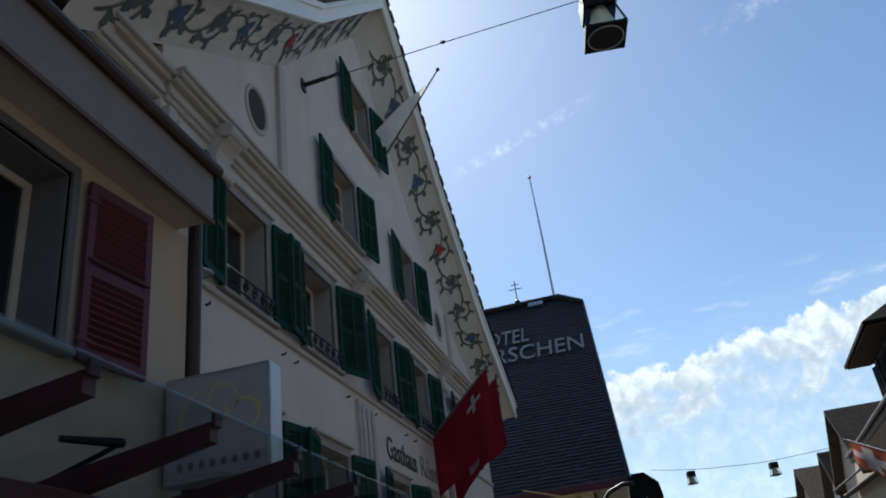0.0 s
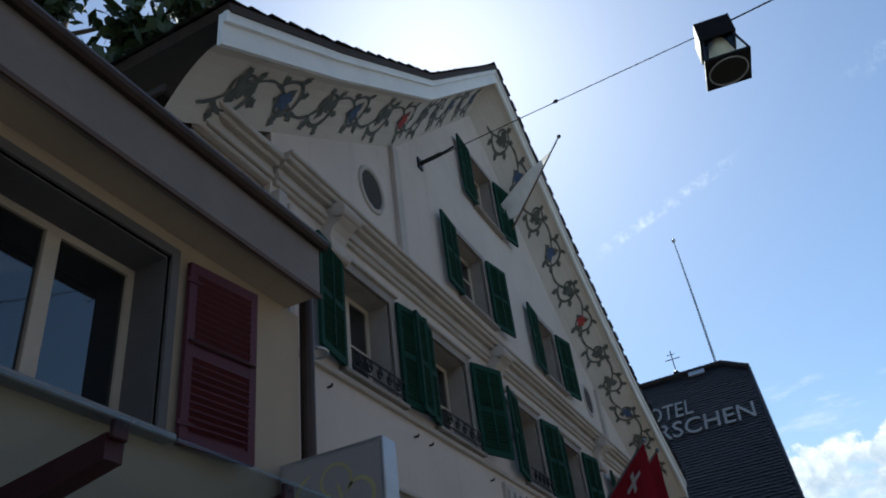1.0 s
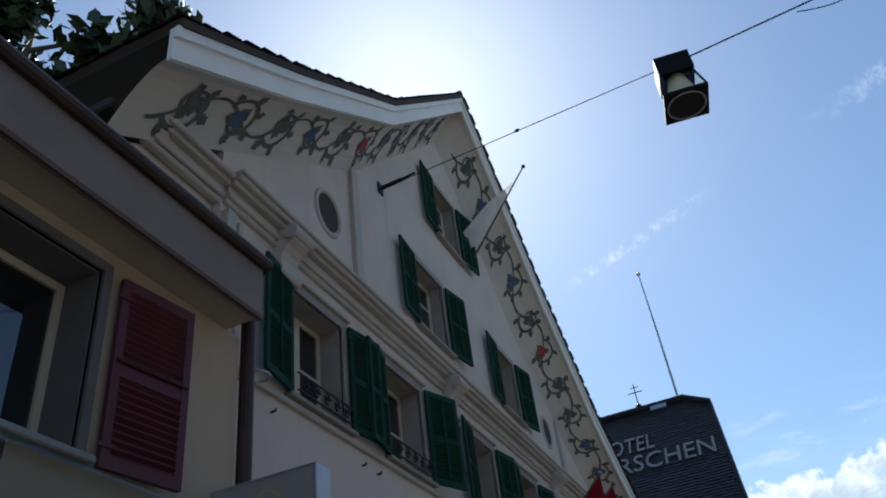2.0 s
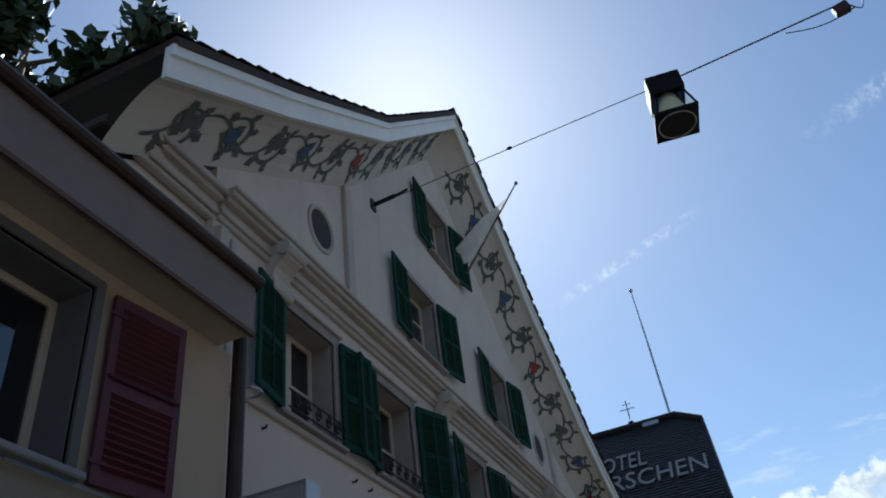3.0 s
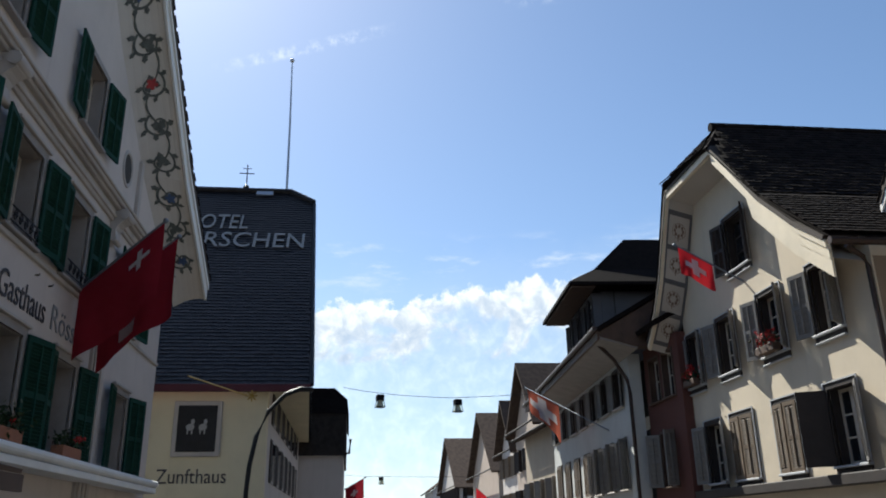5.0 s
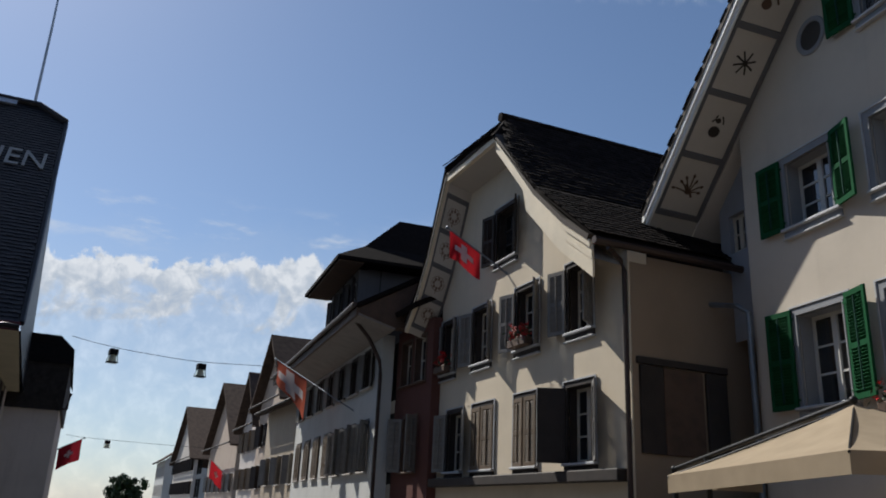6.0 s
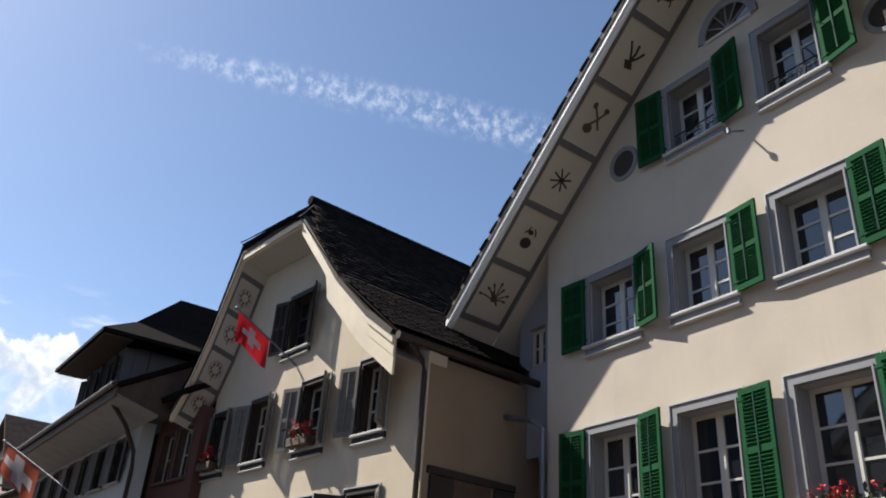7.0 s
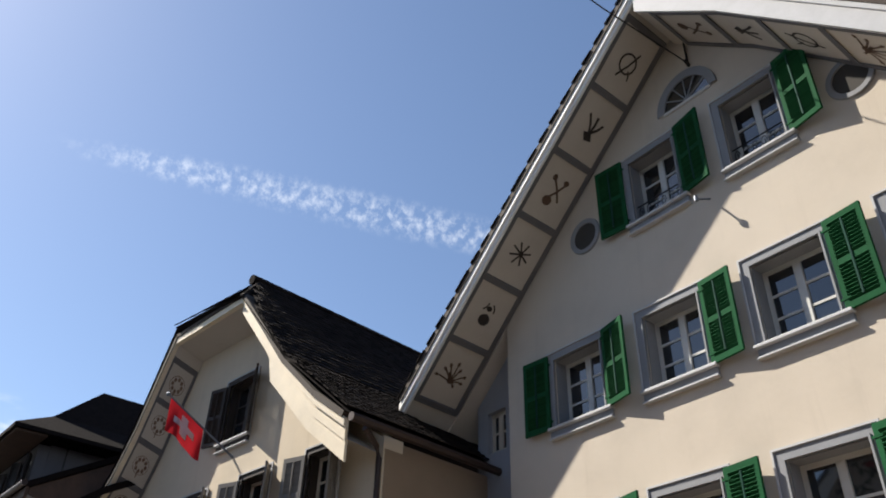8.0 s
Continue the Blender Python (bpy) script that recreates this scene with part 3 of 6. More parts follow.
# ---- gable roofs ----
def gable_roof(house, profile, b0, b1, mat="tile", fascia="whitepaint", fascia_h=0.42, drop=0.45, soffit="soffit", cove=0.0, seed=5, rows=True, inner=None):
    """Roof over a gable profile of (u, z): sheets, bargeboard with its moulding, and a soffit from the board back to the wall."""
    for (ua, za), (uc, zc) in zip(profile, profile[1:]):
        bm = bmesh.new()
        if uc > ua:
            slab(bm, [(ua, b0 - 0.06, za + 0.10), (uc, b0 - 0.06, zc + 0.10), (uc, b1, zc + 0.10), (ua, b1, za + 0.10)], 0.09)
        part("roof_sheet", bm, "under", house)
    bm = bmesh.new()
    for (ua, za), (uc, zc) in zip(profile, profile[1:]):
        prism(bm, [(ua, za - fascia_h), (uc, zc - fascia_h), (uc, zc), (ua, za)], b0, b0 + 0.05)
    bmesh.ops.remove_doubles(bm, verts=bm.verts, dist=0.001)
    part("bargeboard", bm, fascia, house)
    bm = bmesh.new()
    for (ua, za), (uc, zc) in zip(profile, profile[1:]):
        prism(bm, [(ua, za - 0.13), (uc, zc - 0.13), (uc, zc + 0.01), (ua, za + 0.01)], b0 - 0.04, b0 - 0.001)
    bmesh.ops.remove_doubles(bm, verts=bm.verts, dist=0.001)
    part("bargeboard_moulding", bm, fascia, house)
    bm = bmesh.new()
    n = 6
    inner = inner or [(u, z - drop) for u, z in profile]
    for (ua, za), (uc, zc), (ia, ka), (ic, kc) in zip(profile, profile[1:], inner, inner[1:]):
        prev = None
        for k in range(n + 1):
            f = k / n
            y = b0 + 0.05 + (0.0 - b0 - 0.05) * f
            g, d = f ** 1.7 if cove else f, fascia_h - 0.03
            row = (bm.verts.new((ua + (ia - ua) * f, y, (za - d) * (1 - g) + ka * g)), bm.verts.new((uc + (ic - uc) * f, y, (zc - d) * (1 - g) + kc * g)))
            if prev:
                bm.faces.new((prev[0], prev[1], row[1], row[0]))
            prev = row
    bmesh.ops.remove_doubles(bm, verts=bm.verts, dist=0.001)
    part("soffit", bm, soffit, house)
    if rows:
        for k, ((ua, za), (uc, zc)) in enumerate(zip(profile, profile[1:])):
            run = Vector((uc - ua, 0, zc - za))
            if uc <= ua:
                continue
            up = run if zc > za else -run
            start = (ua, za) if zc > za else (uc, zc)
            nv = int(run.length / 0.17)
            tiles_part(house, "roof_tiles", mat, (start[0], b0 - 0.085, start[1] + 0.10), (0, 1, 0), up, 14, nv, 0.17, run.length / max(nv, 1), "dark weathered clay roof tiles", seed=seed + k, stagger=0.15)


def moulded(bm, u0, u1, b, z, steps):
    """A run of stepped moulding drawn as one section: (height, projection) from below."""
    pts = [(b + 0.03, z)]
    for h, p in steps:
        pts += [(b - p + 0.012, z), (b - p, z + 0.012), (b - p, z + h)]
        z += h
    pts.append((b + 0.03, z))
    a = [bm.verts.new((u0, y, q)) for y, q in pts]
    c = [bm.verts.new((u1, y, q)) for y, q in pts]
    bm.faces.new(a)
    bm.faces.new(c[::-1])
    for i in range(len(pts)):
        k = (i + 1) % len(pts)
        bm.faces.new((a[i], c[i], c[k], a[k]))


# ---- the inn with the painted gable ----
# outer edge of the roof and the line where the painted cove meets the wall
INN_PROFILE = [(2.43, 7.55), (4.34, 8.80), (6.94, 10.65), (10.60, 14.20), (12.26, 12.78), (14.05, 11.22), (16.87, 9.28), (20.20, 7.60)]
INN_INNER = [(2.43, 6.62), (4.34, 7.90), (6.78, 9.50), (10.40, 13.05), (12.00, 11.58), (13.55, 10.10), (15.90, 8.55), (19.60, 6.85)]


def build_inn():
    h = house_at("inn", -4.4, 0, 90, "cream plastered gabled inn with green shutters and painted eaves", "inn")
    prof = INN_PROFILE
    wtop = INN_INNER
    Z2, Z1, ZG, ZT = (5.32, 6.60), (2.72, 4.16), (7.80, 9.08), (10.30, 11.62)
    row2 = [(5.20, 6.22), (7.27, 8.29), (10.12, 10.98), (12.20, 13.10), (15.3, 16.2)]
    row1 = [(5.32, 6.36), (7.52, 8.50), (10.32, 11.22), (12.48, 13.40), (15.6, 16.45)]
    gab = [(8.60, 9.66), (12.10, 13.02)]
    top = [(9.86, 10.86)]
    opens = [(a, c, *Z2) for a, c in row2] + [(a, c, *Z1) for a, c in row1] + [(a, c, *ZG) for a, c in gab] + [(a, c, *ZT) for a, c in top]
    wall_part(h, "wall", "cream", 3.95, 18.55, 0, [(3.95, profile_at(wtop, 3.95)), *[p for p in wtop if 3.95 < p[0] < 18.55], (18.55, profile_at(wtop, 18.55))], opens, 0, 0.4)
    for a, c in row2:
        window_part(h, a, c, *Z2, deep=0.28, trim="stonegrey", trim_w=0.12, hood="trim", bars=1, mullion=True, curtain=True, sill="stonegrey")
    for a, c in row1:
        window_part(h, a, c, *Z1, deep=0.28, trim="stonegrey", trim_w=0.12, hood="trim", bars=1, sill="stonegrey")
    for a, c in gab + top:
        z = ZG if (a, c) in gab else ZT
        window_part(h, a, c, *z, deep=0.22, trim="stonegrey", trim_w=0.10, bars=2, sill="stonegrey")
    for (a, c), (l, r) in zip(row2, ((171, 172), (171, 160), (171, 172), (176, 172), (170, 170))):
        shutters(h, a - 0.06, c + 0.06, Z2[0], Z2[1] + 0.04, 0.60, l, r, "green", b=-0.06)
    for (a, c), (l, r) in zip(row1, ((172, 171), (168, 171), (170, 168), (174, 171), (172, 165))):
        shutters(h, a - 0.06, c + 0.06, Z1[0], Z1[1] + 0.04, 0.60, l, r, "green", b=-0.06)
    for a, c in gab:
        shutters(h, a - 0.04, c + 0.04, *ZG, 0.58, 176, 171, "green", b=-0.06)
    for a, c in top:
        shutters(h, a - 0.04, c + 0.04, *ZT, 0.56, 177, 171, "green", b=-0.06)
    # string course under the upper windows, cornice, pilasters with corbels
    bm = bmesh.new()
    moulded(bm, 3.98, 18.55, 0, 6.95, [(0.06, 0.05), (0.05, 0.09), (0.09, 0.07), (0.05, 0.15), (0.06, 0.21), (0.04, 0.25)])
    part("cornice", bm, "trim", h, "moulded stone cornice")
    bm = bmesh.new()
    box(bm, 4.28, 18.5, -0.05, 0.02, 5.19, 5.26, 0.012)
    part("string_course", bm, "trim", h)
    for u in (9.32, 14.32):
        bm = bmesh.new()
        box(bm, u - 0.32, u + 0.32, -0.055, 0.02, 0, 5.095, 0.008)
        for k in (-0.2, 0.0, 0.2):
            box(bm, u + k - 0.06, u + k + 0.06, -0.085, -0.056, 0.3, 5.0, 0.008)
        part("pilaster", bm, "trim", h)
    for u in (5.0, 9.32, 14.32, 17.9):
        bm = bmesh.new()
        side = [(0.02, 6.60), (-0.08, 6.60), (-0.12, 6.65), (-0.11, 6.72), (-0.10, 6.78), (-0.13, 6.86), (-0.19, 6.92), (-0.26, 6.97), (-0.29, 7.04), (-0.25, 7.10), (-0.27, 7.14), (-0.27, 7.18), (0.02, 7.18)]
        a = [bm.verts.new((u - 0.15, y, z)) for y, z in side]
        c = [bm.verts.new((u + 0.15, y, z)) for y, z in side]
        bm.faces.new(a)
        bm.faces.new(c[::-1])
        for i in range(len(side)):
            k = (i + 1) % len(side)
            bm.faces.new((a[i], c[i], c[k], a[k]))
        corbel = part("corbel", bm, "trim", h, "carved stone corbel")
        for y, z, r in ((-0.24, 7.06, 0.085), (-0.09, 6.61, 0.055)):
            bm = bmesh.new()
            tube(bm, [(u - 0.185, y, z), (u + 0.185, y, z)], r, 14)
            part("volute", bm, "trim", corbel)
    wall_part(h, "recessed_wall", "cream", 2.5, 3.945, 0, [(2.5, profile_at(wtop, 2.5)), (3.945, profile_at(wtop, 3.945))], [], 0.10, 0.25)
    # corner boards by the neighbour's downpipe
    bm = bmesh.new()
    box(bm, 3.96, 4.10, -0.10, 0.02, 0, 6.85, 0.008)
    box(bm, 4.20, 4.27, -0.05, 0.02, 0, 6.85, 0.008)
    part("corner_board", bm, "trim", h)
    # flat lesene under the break of the roof
    bm = bmesh.new()
    box(bm, 6.62, 6.80, -0.07, 0.02, 7.31, profile_at(wtop, 6.7) - 0.02, 0.01)
    part("lesene", bm, "trim", h)
    bm = bmesh.new()
    box(bm, 15.46, 15.64, -0.07, 0.02, 7.31, profile_at(wtop, 15.6) - 0.02, 0.01)
    part("lesene", bm, "trim", h)
    # round window
    for u in (6.02, 14.75):
        bm = bmesh.new()
        ring = []
        for k in range(28):
            a = k * 2 * math.pi / 28
            ring.append([bm.verts.new((u + r * math.cos(a) * 0.86, y, 8.22 + r * math.sin(a))) for r, y in ((0.37, 0.0), (0.355, -0.03), (0.31, -0.03), (0.28, 0.002))])
        for k in range(28):
            for q in range(3):
                bm.faces.new((ring[k][q], ring[(k + 1) % 28][q], ring[(k + 1) % 28][q + 1], ring[k][q + 1]))
        o = part("round_window", bm, "trim", h, "oval window in a stone ring")
        bm = bmesh.new()
        bm.faces.new([bm.verts.new((u + 0.285 * math.cos(k * 2 * math.pi / 28) * 0.86, -0.012, 8.22 + 0.285 * math.sin(k * 2 * math.pi / 28))) for k in range(28)])
        part("pane", bm, "room", o)
    gable_roof(h, prof, -0.65, 8.0, fascia_h=0.40, cove=True, inner=INN_INNER)
    # low side eave seen from below at the roof's foot
    bm = bmesh.new()
    box(bm, 2.46, 3.94, 0.0, 7.9, 6.98, 7.10, 0.02)
    part("eave_box", bm, "under", h)
    bm = bmesh.new()
    moulded(bm, 2.9, 3.97, 0.05, 6.95, [(0.06, 0.05), (0.05, 0.09), (0.09, 0.07), (0.05, 0.15), (0.06, 0.21)])
    part("cornice_return", bm, "trim", h)
    # dark side wall
    bm = bmesh.new()
    box(bm, 3.96, 4.3, 0.42, 7.9, 0, 6.97)
    part("side_wall", bm, "cream", h)
    # iron shutter stays under the sills
    for u in [v for a, c in row2[:4] for v in (a - 0.35, c + 0.35)]:
        bm, z = bmesh.new(), 5.03
        tube(bm, [(u, 0.0, z), (u, -0.05, z), (u, -0.055, z + 0.025)], 0.013, 6)
        part("shutter_stay", bm, "iron", h)
    # window guards of wrought iron
    for a, c in row2[:4]:
        bm = bmesh.new()
        for z in (5.36, 5.55):
            tube(bm, [(a - 0.04, -0.10, z), (c + 0.04, -0.10, z)], 0.011, 6)
        n = 5
        for k in range(n):
            u = a + (c - a) * (k + 0.5) / n
            pts = [(u + 0.06 * math.cos(q * 0.9) * (1 - q / 14), -0.10, 5.455 + 0.085 * math.sin(q * 0.9) * (1 - q / 14)) for q in range(12)]
            tube(bm, pts, 0.011, 5)
        part("window_guard", bm, "iron", h, "small scrolled iron window guard")
    return h


INN = build_inn()


# ---- near neighbour with the crimson shutter ----
def build_neighbour():
    h = house_at("shop_house", -3.88, 0, 90, "ochre plastered shop house with a crimson shutter and deep eaves", "house")
    opens = [(0.86, 2.21, 3.64, 4.90), (-2.2, -0.9, 3.64, 4.90)]
    wall_part(h, "wall", "ochre", -6.0, 3.66, 0, 5.085, opens, 0, 0.4)
    window_part(h, 0.86, 2.21, 3.64, 4.90, deep=0.30, frame="framewood", trim="darktrim", trim_w=0.07, bars=0, sill="greytrim")
    window_part(h, -2.2, -0.9, 3.64, 4.90, deep=0.30, frame="framewood", trim="greytrim", trim_w=0.12, bars=0, sill="greytrim")
    s = shutter_part(h, 2.345, 3.60, 4.90, 0.62, 173, 1, "crimson", b=-0.05, rod=False)
    bm = bmesh.new()
    box(bm, 0.066, 0.554, -0.003, 0.003, 0.081, 1.22)
    part("backing_board", bm, "crimson", s)
    bm = bmesh.new()
    tube(bm, [(0.02, -0.03, 0.70), (0.60, -0.03, 0.70)], 0.012, 6)
    tube(bm, [(0.02, 0.03, 0.70), (0.60, 0.03, 0.70)], 0.012, 6)
    part("latch_bar", bm, "redsteel", s)
    s.data.materials[0] = M["mauve"]
    for c in s.children:
        if c.name.startswith("rail"):
            c.data.materials[0] = M["mauve"]
    bm = bmesh.new()
    box(bm, -6.0, 3.50, -0.29, 0.02, 5.09, 5.15)
    part("soffit", bm, "ochre", h)
    bm = bmesh.new()
    box(bm, -6.0, 3.51, -0.33, -0.28, 5.06, 5.57, 0.01)
    part("eave_board", bm, "taupe", h)
    bm = bmesh.new()
    box(bm, -6.0, 3.51, -0.345, -0.325, 5.05, 5.09)
    part("drip_edge", bm, "brownwood", h)
    bm = bmesh.new()
    tube(bm, [(-6.0, -0.36, 5.57), (3.53, -0.36, 5.57)], 0.055, 10)
    part("gutter", bm, "copper", h)
    bm = bmesh.new()
    slab(bm, [(-6.0, -0.36, 5.62), (3.54, -0.36, 5.62), (3.54, 6.0, 8.2), (-6.0, 6.0, 8.2)], 0.14)
    part("roof", bm, "tile", h)
    bm = bmesh.new()
    tube(bm, [(3.75, -0.02, 5.3), (3.75, -0.02, 0.2)], 0.06, 12)
    part("downpipe", bm, "copper", h)
    return h


build_neighbour()


# ---- corner house of the far left: the hotel with the lettered roof ----
def build_hotel():
    h = house_at("hotel", -10, 22.2, 0, "yellow plastered hotel under a steep dark tiled roof with lettering", "hotel")
    wall_part(h, "wall", "yellow", 0, 7.70, 0, 5.6, [], 0, 0.4)
    bm = bmesh.new()
    box(bm, 7.35, 7.699, 0.41, 14, 0, 6.2)
    part("side_wall", bm, "cream", h)
    # roof: front slope from the eave up to the ridge
    e0, z0, rise, run = -0.35, 5.38, 8.35, 6.6
    def at(x, f):
        return (x, e0 + run * f, z0 + rise * f)
    bm = bmesh.new()
    bm.faces.new([bm.verts.new(p) for p in (at(-1, 0), at(8.82, 0), at(8.36, 0.93), at(7.5, 1.0), at(-1, 1.0))])
    bm.faces.new([bm.verts.new(p) for p in ((8.82, e0, z0), (8.15, 16, z0), (7.75, 16, 13), at(8.36, 0.93))])
    part("roof_boarding", bm, "slate", h)
    L = math.hypot(rise, run)
    tiles_part(h, "roof_tiles", "slate", at(0.0, 0), (1, 0, 0), (0, run, rise), 53, int(L / 0.155), 0.17, 0.155, "dark glazed clay tiles on a steep roof", seed=11, lift=0.018,
               inside=lambda u, w: u < 8.80 - 0.46 * w / L and w < L * (1.0 if u < 7.5 else 1.0 - 0.07 * (u - 7.5) / 0.9))
    bm = bmesh.new()
    tube(bm, [at(8.84, 0), at(8.38, 0.93)], 0.075, 6)
    part("verge", bm, "slate", h)
    bm = bmesh.new()
    box(bm, -1, 8.82, e0 - 0.06, e0 + 0.03, z0 - 0.18, z0 + 0.02, 0.01)
    part("eave_board", bm, "crimson", h)
    bm = bmesh.new()
    slab(bm, [(7.0, e0 + 0.05, z0 + 0.06), (8.78, e0 + 0.05, z0 + 0.06), (8.1, 14, z0 + 0.06), (7.0, 14, z0 + 0.06)], 0.05)
    part("soffit", bm, "yellow", h)
    bm = bmesh.new()
    box(bm, 5.32, 6.55, -0.10, 0.005, 3.58, 5.0, 0.02)
    s = part("wall_sign", bm, "trim", h, "framed dark painted wall sign")
    bm = bmesh.new()
    box(bm, 5.44, 6.43, -0.13, -0.101, 3.70, 4.88, 0.01)
    part("sign_panel", bm, "iron", s)
    return h


HOTEL = build_hotel()


# ---- right: big gable house with painted eaves ----
GABLE_PROFILE = [(-4.85, 7.30), (-3.12, 8.88), (-1.64, 10.20), (-0.23, 11.42), (1.12, 12.62), (2.40, 11.42), (3.35, 10.32), (4.30, 9.22), (5.80, 7.47)]


def build_gable_house():
    h = house_at("gable_house", 10.24, 8.46, -96.8, "cream plastered gable house with bright green louvred shutters", "house")
    prof = GABLE_PROFILE
    Z2, Z3, Z1 = (6.33, 7.45), (9.09, 10.27), (3.45, 4.88)
    row2 = [(-2.08, -1.10), (-0.27, 0.68), (1.52, 2.50), (3.35, 4.3)]
    row1 = [(-2.13, -1.17), (-0.40, 0.56), (1.42, 2.40), (3.25, 4.2)]
    top = [(-0.14, 0.73), (1.61, 2.47)]
    opens = [(a, c, *Z2) for a, c in row2] + [(a, c, *Z1) for a, c in row1] + [(a, c, *Z3) for a, c in top]
    wtop = [(u, z - (0.05 if u < 1.2 else 0.30)) for u, z in prof]
    wall_part(h, "wall", "warm", -3.18, 5.4, 0, [(-3.18, profile_at(wtop, -3.18)), *[p for p in wtop if -3.18 < p[0] < 5.4], (5.4, profile_at(wtop, 5.4))], opens, 0, 0.45)
    for a, c in row2 + row1 + top:
        z = Z2 if (a, c) in row2 else Z1 if (a, c) in row1 else Z3
        window_part(h, a, c, *z, deep=0.24, frame="whiteframe", trim="greytrim", trim_w=0.13, bars=2, sill="greytrim", curtain=True, stepped="greytrim")
    W = 0.52
    for (a, c), (l, r) in zip(row2, ((176, 166), (None, 172), (None, 172), (None, 172))):
        shutters(h, a - 0.08, c + 0.06, Z2[0] - 0.02, Z2[1] + 0.1, W, l, r, "bright", b=-0.06)
    for (a, c), (l, r) in zip(row1, ((174, 166), (None, 172), (None, 170), (None, 168))):
        shutters(h, a - 0.08, c + 0.06, Z1[0] - 0.02, Z1[1] + 0.1, W, l, r, "bright", b=-0.06)
    for (a, c), (l, r) in zip(top, ((175, 168), (None, 168))):
        shutters(h, a - 0.10, c + 0.06, Z3[0] - 0.02, Z3[1] + 0.12, W, l, r, "bright", b=-0.06)
    gable_roof(h, prof[:5], -1.03, 9.0, fascia_h=0.24, drop=0.27, cove=False, seed=21)
    # right bargeboard's white is greyed, shade put into its colour
    gable_roof(h, prof[4:], -1.03, 9.0, fascia="palegrey", fascia_h=0.50, drop=0.53, cove=False, seed=25)
    # wing at the side, its shade put into darkened blue-grey plaster
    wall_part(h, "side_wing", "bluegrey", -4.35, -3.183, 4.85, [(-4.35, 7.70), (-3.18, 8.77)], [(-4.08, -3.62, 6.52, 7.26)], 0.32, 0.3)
    window_part(h, -4.08, -3.62, 6.52, 7.26, deep=0.1, frame="framewood", trim=None, bars=1, sill=False, b=0.32)
    bm = bmesh.new()
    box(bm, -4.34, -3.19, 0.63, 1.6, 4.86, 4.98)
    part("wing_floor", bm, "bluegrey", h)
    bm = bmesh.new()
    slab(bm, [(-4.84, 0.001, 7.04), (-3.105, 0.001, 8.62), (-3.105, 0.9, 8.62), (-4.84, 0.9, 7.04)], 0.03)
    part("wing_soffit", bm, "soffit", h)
    # fanlight, round windows, guards, bracket and downpipe
    bm = bmesh.new()
    def arch(r, y, cz=10.78):
        return [bm.verts.new((1.12 + r * math.cos(k * math.pi / 14), y, cz + r * 1.1 * math.sin(k * math.pi / 14))) for k in range(15)]
    a, c, d = arch(0.56, -0.035), arch(0.42, -0.035), arch(0.42, 0.01)
    e = arch(0.56, 0.01)
    for k in range(14):
        bm.faces.new((a[k], a[k + 1], c[k + 1], c[k]))
        bm.faces.new((c[k], c[k + 1], d[k + 1], d[k]))
        bm.faces.new((e[k], e[k + 1], a[k + 1], a[k]))
    fan = part("fanlight", bm, "greytrim", h, "half-round attic window in a grey ring")
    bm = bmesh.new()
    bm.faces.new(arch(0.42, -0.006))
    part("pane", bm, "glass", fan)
    bm = bmesh.new()
    box(bm, 0.68, 1.56, -0.03, 0.0, 10.74, 10.79)
    part("glazing_bar", bm, "whiteframe", fan)
    for t in (0.5, 1.05, 1.57, 2.1, 2.64):
        bm = bmesh.new()
        tube(bm, [(1.12, -0.015, 10.79), (1.12 + 0.42 * math.cos(t), -0.015, 10.79 + 0.46 * math.sin(t))], 0.013, 6)
        part("glazing_bar", bm, "greytrim", fan)
    for u, z in ((-1.20, 9.42), (3.44, 9.42)):
        bm = bmesh.new()
        rings = [[bm.verts.new((u + r * math.cos(k * math.pi / 12), y, z + r * math.sin(k * math.pi / 12))) for k in range(24)] for r, y in ((0.33, 0.0), (0.32, -0.03), (0.25, -0.03), (0.235, 0.004))]
        for p, q in zip(rings, rings[1:]):
            for k in range(24):
                bm.faces.new((p[k], p[(k + 1) % 24], q[(k + 1) % 24], q[k]))
        o = part("round_window", bm, "greytrim", h, "round window in a grey ring")
        bm = bmesh.new()
        bm.faces.new([bm.verts.new((u + 0.24 * math.cos(k * math.pi / 12), -0.006, z + 0.24 * math.sin(k * math.pi / 12))) for k in range(24)])
        part("pane", bm, "room", o)
    for a, c in top:
        bm = bmesh.new()
        for z in (Z3[0] + 0.05, Z3[0] + 0.33):
            tube(bm, [(a - 0.02, 0.06, z), (c + 0.02, 0.06, z)], 0.012, 6)
        for k in range(6):
            u = a + (c - a) * (k + 0.5) / 6
            tube(bm, [(u + 0.05 * math.cos(q * 0.8) * (1 - q / 14), 0.06, Z3[0] + 0.19 + 0.11 * math.sin(q * 0.8) * (1 - q / 14)) for q in range(11)], 0.008, 5)
        part("window_guard", bm, "iron", h, "small scrolled iron window guard")
    bm = bmesh.new()
    tube(bm, [(1.16, 0.0, 8.80), (1.10, -0.26, 8.70)], 0.014, 8)
    tube(bm, [(1.10, -0.26, 8.67), (1.10, -0.26, 8.75)], 0.03, 10)
    part("flag_holder", bm, "zinc", h)
    bm = bmesh.new()
    tube(bm, [(-4.6, -0.25, 5.62), (-3.35, -0.18, 5.30), (-3.18, -0.10, 5.15), (-3.18, -0.10, 0.1)], 0.05, 10)
    part("downpipe", bm, "zinc", h)
    # dark sheet standing in for the open shade below the wing
    bm = bmesh.new()
    box(bm, -4.9, -3.1, 1.2, 1.5, 0, 5.4)
    part("lane_wall", bm, "darkwood", h)
    return h


GABLE = build_gable_house()


